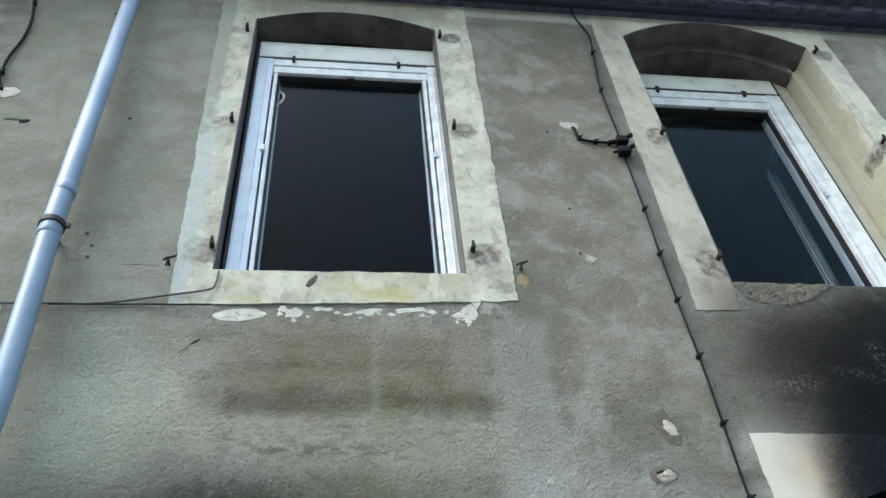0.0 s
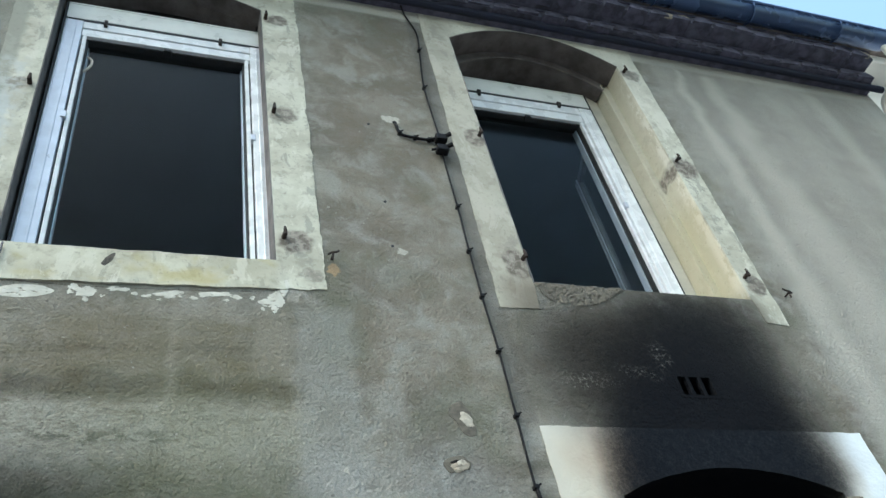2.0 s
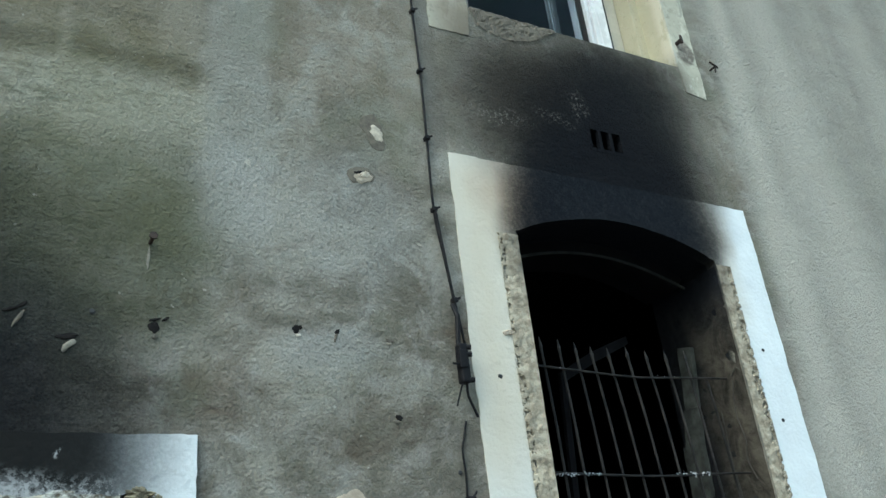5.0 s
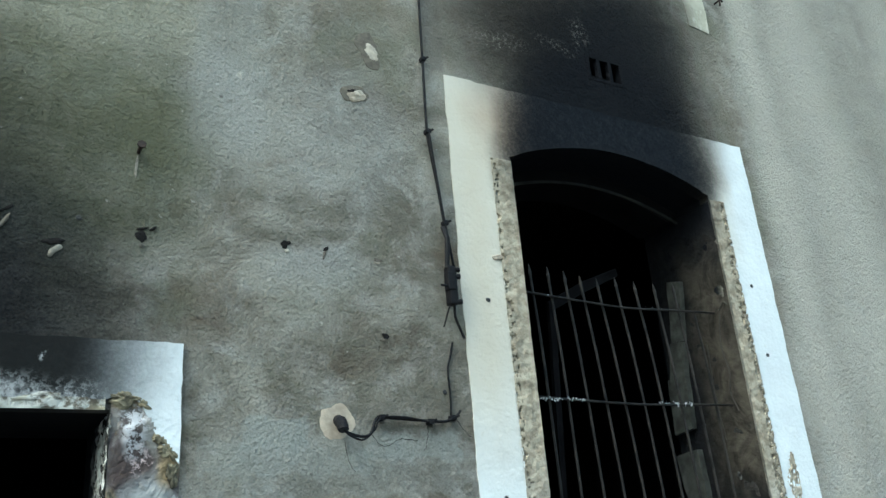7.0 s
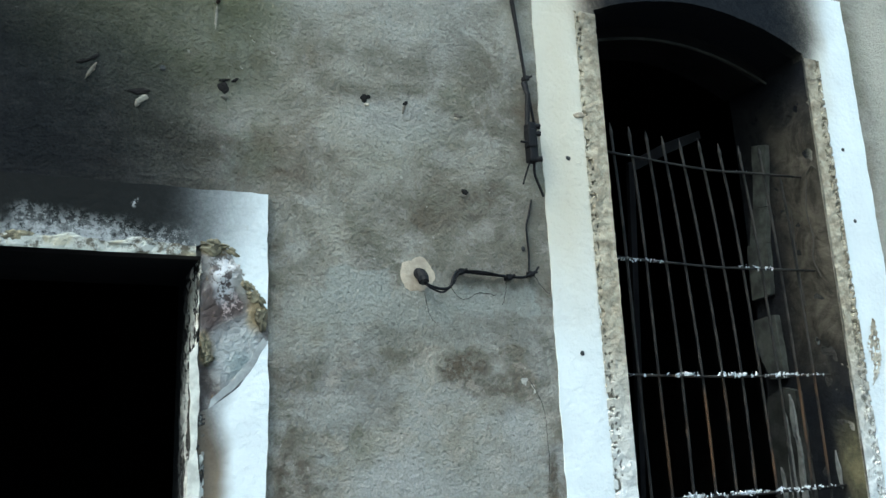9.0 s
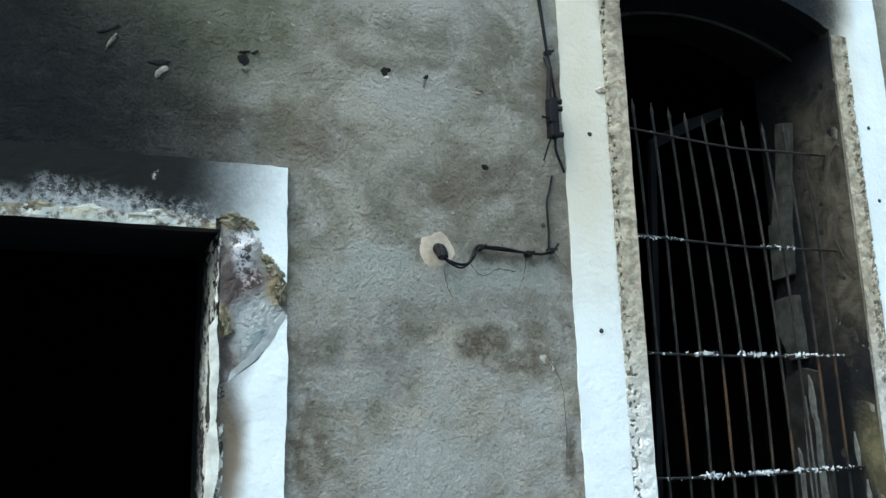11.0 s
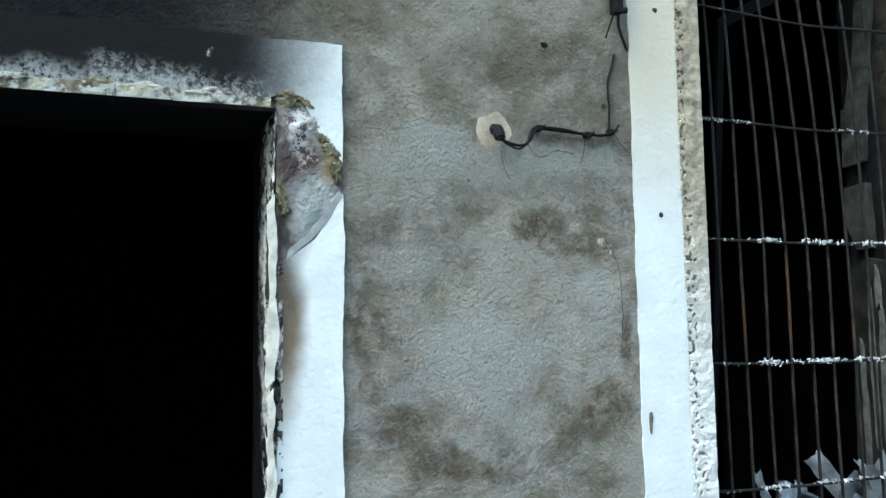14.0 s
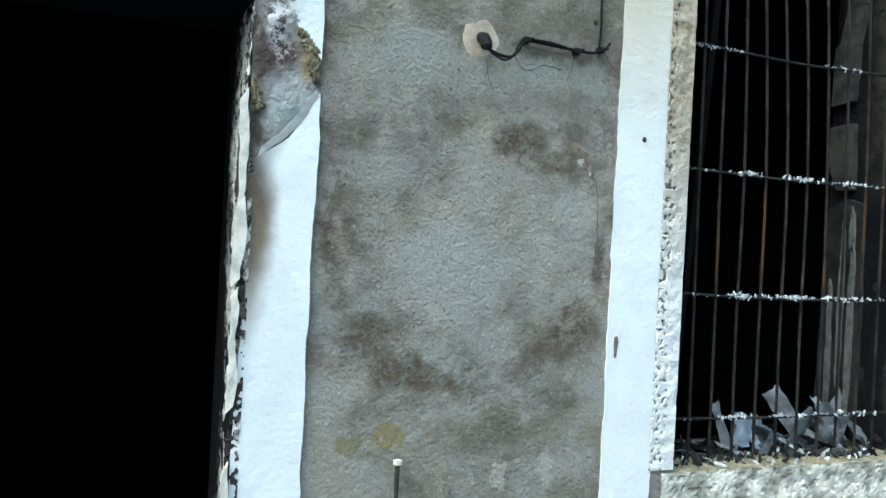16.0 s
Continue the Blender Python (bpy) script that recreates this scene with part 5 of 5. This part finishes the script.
def crumpled(cx, cy, cz, w, l, yaw, tilt, seed, mat):
    """A torn, creased strip of sheet."""
    n, m = 5, 9
    bm = bmesh.new()
    g = []
    for i in range(n):
        row = []
        for j in range(m):
            u, v = i / (n - 1) - 0.5, j / (m - 1) - 0.5
            d = noise.noise_vector((u * 3 + seed, v * 4, seed * 2.0))
            e = 0.15 * noise.noise((v * 6, seed, 1.0)) if i in (0, n - 1) else 0
            row.append(bm.verts.new(((u * (1 + e)) * w + d.x * 0.007, v * l + d.y * 0.008 + (0.03 * d.z if j in (0, m - 1) else 0), abs(u) * 0.22 * w + d.z * 0.013)))
        g.append(row)
    for i in range(n - 1):
        for j in range(m - 1):
            bm.faces.new((g[i][j], g[i + 1][j], g[i + 1][j + 1], g[i][j + 1]))
    bmesh.ops.solidify(bm, geom=bm.faces[:], thickness=0.004)
    bmesh.ops.transform(bm, matrix=pose(0, 0, 0, tilt, 0, yaw), verts=bm.verts)
    low = min(v.co.z for v in bm.verts)
    bmesh.ops.translate(bm, vec=(0, 0, -low), verts=bm.verts)
    ob = link("debris_sheet", bm, mat)
    ob.location = (cx, cy, cz)
    return tagged(ob, "torn strip of scorched sheet lying on the sill", "debris", "fire debris on the window sill")


for i, (x, y, w, l, yaw, tilt, m) in enumerate(((1.50, 0.26, 0.09, 0.24, 35, 38, SHEET), (1.62, 0.22, 0.10, 0.30, -55, 30, SHEET), (1.38, 0.24, 0.08, 0.26, 75, 12, SHEET), (1.20, 0.20, 0.07, 0.13, 20, 55, ASH), (1.44, 0.18, 0.06, 0.20, -30, 20, SHEET),
                                              (1.28, 0.24, 0.07, 0.18, 60, 10, SHEET), (1.10, 0.26, 0.06, 0.20, -70, 8, CHAR), (0.95, 0.24, 0.07, 0.22, 40, 10, CHAR), (0.85, 0.20, 0.06, 0.16, -20, 14, CHAR), (1.55, 0.30, 0.08, 0.22, 80, 24, CHAR),
                                              (1.68, 0.17, 0.06, 0.14, 10, 48, SHEET), (1.16, 0.20, 0.05, 0.12, -40, 60, SHEET), (1.34, 0.15, 0.04, 0.10, 15, 25, ASH), (1.02, 0.18, 0.05, 0.14, 85, 6, CHAR), (1.57, 0.20, 0.08, 0.22, -35, 42, SHEET), (1.32, 0.22, 0.06, 0.20, 95, 26, SHEET),
                                              (1.47, 0.13, 0.035, 0.17, 62, 18, CHAR), (1.25, 0.15, 0.04, 0.12, -62, 34, SHEET), (1.64, 0.27, 0.07, 0.20, 28, 62, ASH), (1.41, 0.30, 0.05, 0.22, -80, 36, CHAR), (1.07, 0.14, 0.03, 0.10, 48, 20, ASH), (0.90, 0.14, 0.03, 0.13, 78, 10, SHEET), (1.53, 0.11, 0.03, 0.12, -12, 30, SHEET))):
    crumpled(x, y, 0.762, w * 0.85, l * 1.0, yaw, tilt * 0.8, i * 4.7 + 1, m)
def upright(x, y, z, w, l, angle, lean, seed, mat, name="debris_sheet", label="torn strip of scorched sheet propped on the sill"):
    """A creased sheet standing on edge, turned in its own plane, leaning back."""
    n, m = 6, 10
    bm = bmesh.new()
    rows = []
    for i in range(n):
        row = []
        for j in range(m):
            u, v = i / (n - 1) - 0.5, j / (m - 1)
            d = noise.noise_vector((u * 2.5 + seed, v * 3.5, seed * 1.7))
            e = 0.30 * noise.noise((v * 5, seed, 1.0)) if i in (0, n - 1) else 0
            row.append(bm.verts.new((u * (1 + e) * w + d.x * 0.005, d.y * 0.007 + 0.22 * w * abs(u), v * l + d.z * 0.006 + (0.12 * l * noise.noise((u * 5, seed, 4.0)) if j == m - 1 else 0))))
        rows.append(row)
    for i in range(n - 1):
        for j in range(m - 1):
            bm.faces.new((rows[i][j], rows[i + 1][j], rows[i + 1][j + 1], rows[i][j + 1]))
    bmesh.ops.solidify(bm, geom=bm.faces[:], thickness=0.003)
    bmesh.ops.transform(bm, matrix=pose(0, 0, 0, -lean, angle, 0), verts=bm.verts)
    ob = link(name, bm, mat)
    ob.location = (x, y, z)
    return tagged(ob, label, "debris", "fire debris on the window sill")


upright(1.470, 0.19, 0.775, 0.085, 0.235, -32, 18, 2.3, SHEET_PALE)
upright(1.400, 0.18, 0.775, 0.060, 0.150, 55, 30, 5.9, SHEET)
upright(1.56, 0.21, 0.775, 0.095, 0.235, 48, 14, 8.1, SHEET_PALE)
upright(1.345, 0.15, 0.772, 0.070, 0.240, 62, 22, 11.4, SHEET)
upright(1.36, 0.20, 0.775, 0.065, 0.190, -62, 24, 14.2, SHEET)
upright(1.62, 0.17, 0.775, 0.060, 0.160, -20, 20, 17.8, SHEET)
upright(1.250, 0.20, 0.775, 0.055, 0.120, 20, 28, 20.5, SHEET)
upright(1.105, 0.118, 0.800, 0.070, 0.095, 8, 4, 23.1, RAG, "debris_rag", "pale blue scrap of cloth caught on the grille")
upright(1.085, 0.16, 0.775, 0.045, 0.175, -16, 10, 26.4, SHEET_PALE)
bits = flakes(lambda r: (r.uniform(0.76, 1.70), r.uniform(0.03, 0.34), 0.770), 420, 0.015, 77, 0.01)
tagged(link("rubble", bits, SCORCHED), "charred crumbs and ash along the window sill", "rubble", kind="stuff")
bits = flakes(lambda r: (r.uniform(0.76, 1.70), r.uniform(0.01, 0.20), 0.768), 70, 0.012, 78, 0.01)
tagged(link("ash", bits, ASH), "pale ash crumbs along the window sill", "ash", kind="stuff")


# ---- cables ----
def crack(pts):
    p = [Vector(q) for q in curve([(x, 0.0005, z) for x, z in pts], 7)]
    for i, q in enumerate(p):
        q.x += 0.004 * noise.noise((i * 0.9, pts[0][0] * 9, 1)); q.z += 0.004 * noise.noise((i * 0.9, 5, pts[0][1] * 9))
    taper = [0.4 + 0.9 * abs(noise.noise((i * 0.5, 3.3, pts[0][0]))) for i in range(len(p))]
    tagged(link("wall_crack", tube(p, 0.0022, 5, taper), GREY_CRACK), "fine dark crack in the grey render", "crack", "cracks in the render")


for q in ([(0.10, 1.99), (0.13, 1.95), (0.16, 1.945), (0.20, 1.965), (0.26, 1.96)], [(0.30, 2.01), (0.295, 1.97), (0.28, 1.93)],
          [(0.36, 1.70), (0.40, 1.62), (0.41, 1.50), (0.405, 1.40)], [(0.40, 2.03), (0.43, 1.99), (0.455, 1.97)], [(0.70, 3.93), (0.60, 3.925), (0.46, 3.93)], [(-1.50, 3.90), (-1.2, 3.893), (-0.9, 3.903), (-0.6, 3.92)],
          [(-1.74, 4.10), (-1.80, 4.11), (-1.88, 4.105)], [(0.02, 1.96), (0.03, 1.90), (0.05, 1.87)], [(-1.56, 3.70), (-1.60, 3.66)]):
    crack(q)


def cable(label, pts, r, mat, clips=(), name="facade_cable"):
    c = thing(name, label, "cable")
    part("sheath", tube(curve(pts, 6), r, 7), mat, c, "", True)
    for x, y, z in clips:
        part("clip", join(box(x - 0.009, x + 0.009, y - 0.013, y + 0.018, z - 0.008, z + 0.008, 0.002), tube([(x + 0.004, y - 0.01, z), (x + 0.016, y - 0.016, z + 0.006)], 0.004, 6)), CABLE, c)
    return c


Y = -0.012
cable("black cable clipped up the house front", [(0.36, -0.05, 6.46), (0.39, Y, 6.36), (0.435, Y, 6.15), (0.415, Y, 5.9), (0.382, Y, 5.55), (0.388, Y, 5.13), (0.378, Y, 4.94), (0.379, Y, 4.55), (0.374, Y, 4.26), (0.374, Y, 3.97), (0.379, Y, 3.67), (0.375, Y, 3.35), (0.371, Y, 3.05), (0.392, Y, 2.86), (0.411, Y, 2.70)],
      0.005, CABLE, [(0.418, Y, 5.95), (0.382, Y, 5.55), (0.379, Y, 4.55), (0.373, Y, 4.25), (0.374, Y, 3.97), (0.378, Y, 3.67), (0.375, Y, 3.355), (0.372, Y, 3.05), (0.412, Y, 2.70)])
cable("thin black cable loose beside the clipped one", [(0.373, -0.02, 3.05), (0.385, -0.022, 2.90), (0.405, -0.02, 2.72), (0.418, -0.02, 2.62), (0.428, -0.02, 2.54)], 0.0045, CABLE)
cable("short black cable with clips, ending in the wall", [(0.155, 0.02, 5.21), (0.158, -0.015, 5.17), (0.172, Y, 5.085), (0.25, Y, 5.064), (0.33, Y, 5.062), (0.375, Y, 5.06)], 0.008, CABLE, [(0.17, Y, 5.09), (0.25, Y, 5.064), (0.325, Y, 5.062)])
for z, dx in ((5.055, 0.385), (4.965, 0.377)):
    cc = thing("cable_connector", "black insulated tap connector on the cable", "cable connector", "tap connectors on the cable", at=(dx, -0.03, z))
    part("body", box(-0.035, 0.028, -0.025, 0.02, -0.022, 0.022, 0.008), CABLE, cc)
    part("bolt", tube([(0.02, -0.02, 0.008), (0.045, -0.035, 0.014)], 0.012, 8), CABLE, cc)
    part("tail", tube([(-0.03, -0.005, 0.0), (-0.055, 0.01, 0.006)], 0.007, 8), CABLE, cc)
jb = thing("cable_joint", "black moulded cable joint hanging on the cable", "cable joint", at=(0.406, -0.030, 2.465))
part("body", join(box(-0.016, 0.016, -0.018, 0.018, -0.068, 0.068, 0.007), box(-0.021, 0.008, -0.021, 0.010, -0.02, 0.045, 0.005)), CABLE, jb)
for dz in (0.055, 0.03, -0.058):
    part("lug", tube([(0.010, -0.010, dz), (0.028, -0.016, dz)], 0.009, 8), CABLE, jb)
part("gland", tube([(-0.01, 0, 0.06), (0.0, 0.0, 0.17), (-0.002, 0.02, 0.22)], 0.009, 8), CABLE, jb)
part("tie", tube([(-0.018, -0.01, -0.005), (-0.045, -0.012, -0.004)], 0.004, 6), CABLE, jb)
cable("black cable tail under the joint", [(0.410, -0.035, 2.40), (0.415, -0.025, 2.36), (0.435, -0.02, 2.315), (0.447, -0.018, 2.290)], 0.0045, CABLE)
cable("frayed black wire end under the joint", [(0.398, -0.035, 2.41), (0.385, -0.02, 2.36), (0.374, -0.016, 2.325)], 0.003, CABLE)
cable("thin black wire down to the corner", [(0.408, -0.004, 2.28), (0.395, -0.004, 2.23), (0.382, -0.004, 2.185), (0.384, -0.004, 2.10), (0.380, -0.004, 2.035)], 0.0034, CABLE)
cable("black cable ending in a stub on the pale patch", [(0.38, Y, 2.026), (0.34, Y, 2.018), (0.24, Y, 2.022), (0.135, Y, 2.026), (0.105, -0.03, 2.010), (0.085, -0.04, 1.972), (0.055, -0.04, 1.965), (0.02, -0.042, 1.972), (0.0, -0.044, 1.982)],
      0.0046, CABLE, [(0.135, Y, 2.026), (0.30, Y, 2.016), (0.381, Y, 2.03)])
cable("second thin wire along the cable to the stub", [(0.30, -0.02, 2.014), (0.20, -0.022, 2.028), (0.13, -0.022, 2.022), (0.10, -0.035, 1.985), (0.06, -0.042, 1.955), (0.02, -0.044, 1.966), (0.002, -0.044, 1.980)], 0.0032, CABLE)
cable("frayed cable end turned up from the corner", [(0.36, -0.02, 2.020), (0.39, -0.024, 2.035), (0.405, -0.024, 2.052)], 0.0038, CABLE)
tagged(link("wall_patch", dab(-0.004, 2.012, 0.058, 0.057, 0, 0.0008, 0.0018, 5.3, 0.30, 60), PATCH), "pale plaster patch round the cable bush", "wall patch")
st = thing("cable_stub", "short round cable bush on a pale plaster patch", "cable stub", at=(0.0, 0, 2.006))
part("bush", tube([(0.002, 0.004, 0.012), (0.0, -0.022, 0.004), (-0.001, -0.040, -0.014), (-0.001, -0.044, -0.024)], 0.017, 12, [1, 1.05, 1.0, 0.9]), CABLE, st)
part("bore", tube([(-0.001, -0.0435, -0.023), (-0.001, -0.0455, -0.0265)], 0.011, 10), DARK_RUBBER, st)
cable("thin grey cable along the wall to the window sill", [(-2.6, Y, 3.872), (-2.27, Y, 3.878), (-2.12, Y, 3.882), (-1.91, Y, 3.888), (-1.68, Y, 3.935), (-1.53, -0.016, 3.966), (-1.505, -0.016, 4.00), (-1.500, -0.016, 4.07)], 0.0045, CABLE_GREY)
cable("thin black wire along the foot of the surround", [(-2.1, Y, 3.878), (-1.9, Y, 3.882), (-1.7, Y, 3.888), (-1.51, Y, 3.89)], 0.003, CABLE)
cable("black cable with clips high on the house front", [(-2.76, Y, 6.45), (-2.745, Y, 6.19), (-2.70, Y, 5.95), (-2.69, Y, 5.75), (-2.71, Y, 5.55), (-2.70, Y, 5.37), (-2.66, Y, 5.27)], 0.008, CABLE, [(-2.73, Y, 6.12), (-2.70, Y, 5.42)])
cable("coil of pale cable behind the downpipe", [(-2.29, -0.02, 3.87), (-2.255, -0.03, 3.84), (-2.262, -0.03, 3.77), (-2.30, -0.03, 3.73), (-2.36, -0.02, 3.75)], 0.006, WHITE_MORTAR)

# ---- downpipe ----
dp = thing("downpipe", "grey-blue plastic rainwater downpipe with couplings", "downpipe")
PX, PY = -2.150, -0.10
part("pipe", tube([(PX + 0.06, PY, 0.0), (PX + 0.04, PY, 3.4), (PX, PY, 4.20), (PX - 0.052, PY, 6.50)], 0.042, 20), PIPE, dp, "", True)
for z in (4.185, 4.44):
    part("coupling", tube([(PX, PY, z - 0.04), (PX, PY, z - 0.035), (PX, PY, z + 0.012), (PX, PY, z + 0.016)], 0.0452, 20, [0.94, 1, 1, 0.94]), PIPE, dp, "", True)
for z in (4.215, 1.8):
    part("bracket", join(tube([(PX, PY, z - 0.012), (PX, PY, z + 0.012)], 0.051, 20), box(PX - 0.01, PX + 0.01, PY, 0.02, z - 0.01, z + 0.01, 0.002), box(PX + 0.046, PX + 0.068, PY - 0.006, PY + 0.006, z - 0.012, z + 0.012, 0.002)), IRON, dp, "dark pipe bracket")

# ---- eaves: tile courses, gutter, roof ----
eaves = thing("cornice", "eaves cornice of old clay tiles bedded in mortar", "cornice", kind="structure")
part("bed", box(LEFT, RIGHT - 0.02, -0.05, 0.0, 6.425, 6.46, 0.004), TILE, eaves)
part("bed", box(LEFT, RIGHT - 0.03, -0.125, 0.02, 6.535, 6.56, 0.004), TILE, eaves)
part("bed", box(LEFT, RIGHT - 0.03, -0.245, 0.02, 6.655, 6.68, 0.004), TILE, eaves)
part("core", box(LEFT, RIGHT - 0.05, -0.118, 0.2, 6.46, 6.66), EAVES_MORTAR, eaves, "dark blue-grey mortar between the tiles")
part("core", box(LEFT, RIGHT - 0.05, -0.236, -0.119, 6.562, 6.654), EAVES_MORTAR, eaves)
tagged(link("eaves_cable", tube([(LEFT, -0.066, 6.440), (2.4, -0.066, 6.436), (RIGHT + 0.08, -0.068, 6.43)], 0.026, 10), NAVY), "dark cable conduit run under the eaves", "conduit")
gutter = thing("gutter", "blue-grey half-round metal gutter along the eaves", "gutter")
GC = (-0.315, 6.755)
prof = [(math.cos(a) * 0.085, math.sin(a) * 0.085) for a in [math.pi * (1 + i / 16) for i in range(17)]]
prof2 = [(y * 0.955, z * 0.955) for y, z in prof[::-1]]
bm = bmesh.new()
ra = [bm.verts.new((LEFT, GC[0] + y, GC[1] + z)) for y, z in prof + prof2]
rb = [bm.verts.new((4.27, GC[0] + y, GC[1] + z)) for y, z in prof + prof2]
for i in range(len(ra)):
    j = (i + 1) % len(ra)
    bm.faces.new((ra[i], ra[j], rb[j], rb[i]))
bm.faces.new(ra), bm.faces.new(rb)
bmesh.ops.recalc_face_normals(bm, faces=bm.faces)
part("trough", bm, GUTTER, gutter, "", True)
part("bead", tube([(LEFT, GC[0] - 0.087, GC[1]), (4.27, GC[0] - 0.087, GC[1])], 0.011, 10), GUTTER, gutter)
part("end_cap", tube([(4.268, GC[0], GC[1] - 0.03), (4.272, GC[0], GC[1] - 0.03)], 0.055, 16), GUTTER, gutter)
for x in (-4.2, -3.4, -2.6, -1.8, -1.0, -0.2, 0.6, 1.4, 2.2, 3.0, 3.8):
    part("bracket", tube([(x, GC[0] + math.cos(a) * 0.089, GC[1] + math.sin(a) * 0.089) for a in [math.pi * (1 + i / 10) for i in range(11)]], 0.006, 6), GUTTER, gutter)
part("joint_sleeve", tube([(3.5, GC[0], GC[1]), (3.56, GC[0], GC[1])], 0.002, 6), GUTTER, gutter)
bm = slab([(LEFT, 6.70), (RIGHT, 6.70), (RIGHT, 6.76), (LEFT, 6.76)], [], -0.26, 4.6)
for v in bm.verts:
    v.co.z += max(0, v.co.y + 0.2) * 0.3
tagged(link("roof", bm, ROOF), "shallow clay-tiled roof of the house", "roof", kind="structure")
down = thing("downpipe", "pale rainwater pipe bending under the gutter end", "downpipe")
part("bend", tube(curve([(4.24, -0.31, 6.66), (4.25, -0.28, 6.52), (4.30, -0.10, 6.42), (4.32, 0.05, 6.25), (4.32, 0.06, 5.0), (4.32, 0.06, 0.0)], 6), 0.025, 12), CREAM_HOUSE, down, "", True)

# ---- the pale house beyond the corner ----
nb = thing("neighbour_house", "pale rendered house beyond the corner, tiled eaves", "house")
part("wall", box(4.75, 11.0, 0.7, 7.0, 0, 8.15), CREAM_HOUSE, nb)
part("eaves_board", box(4.70, 11.0, 0.45, 0.7, 8.05, 8.2, 0.02), CREAM_HOUSE, nb)
for i in range(26):
    part("roof_tile", tube([(4.78 + i * 0.24, 0.30, 8.24), (4.78 + i * 0.24, 0.75, 8.36)], 0.10, 10), ROOF, nb)
part("roof", box(4.7, 11.0, 0.36, 7.0, 8.2, 8.30), ROOF, nb)

for x, y, z, r, s in ((2.30, -0.238, 6.59, 0.05, 3.1), (2.42, -0.240, 6.61, 0.035, 5.2), (2.05, -0.238, 6.60, 0.03, 7.4), (4.05, -0.238, 6.60, 0.05, 1.7)):
    tagged(link("mortar_splash", lumpy_patch(x, z, r * 1.5, r * 0.8, y, 0.012, s, 0.6), MORTAR), "pale mortar splash on the eaves tiles", "mortar patch", "mortar splashes on the eaves")

# ---- single clay tiles of the eaves, two courses ----
def half_tile(depth, r):
    bm = bmesh.new()
    a = [bm.verts.new((math.cos(math.pi * i / 8) * r, 0, math.sin(math.pi * i / 8) * r * 0.85)) for i in range(9)]
    b = [bm.verts.new((math.cos(math.pi * i / 8) * r * 0.9, -depth, math.sin(math.pi * i / 8) * r * 0.78)) for i in range(9)]
    for i in range(8):
        bm.faces.new((a[i], a[i + 1], b[i + 1], b[i]))
    bm.faces.new(b), bm.faces.new(a), bm.faces.new((a[0], b[0], b[8], a[8]))
    bmesh.ops.recalc_face_normals(bm, faces=bm.faces)
    return bm


for z, y, depth, shift in ((6.462, -0.05, 0.085, 0.0), (6.562, -0.15, 0.105, 0.09)):
    first = part("tile", half_tile(depth, 0.082), TILE, eaves)
    first.location = (LEFT + 0.2 + shift, y, z)
    rnd = random.Random(int(z * 1000))
    x = LEFT + 0.38 + shift
    while x < RIGHT - 0.1:
        t = new("tile", first.data)
        t.parent = eaves
        t.location = (x, y + rnd.uniform(-0.008, 0.008), z + rnd.uniform(-0.004, 0.004))
        t.rotation_euler = (rnd.uniform(-0.03, 0.03), rnd.uniform(-0.04, 0.04), rnd.uniform(-0.05, 0.05))
        x += 0.178
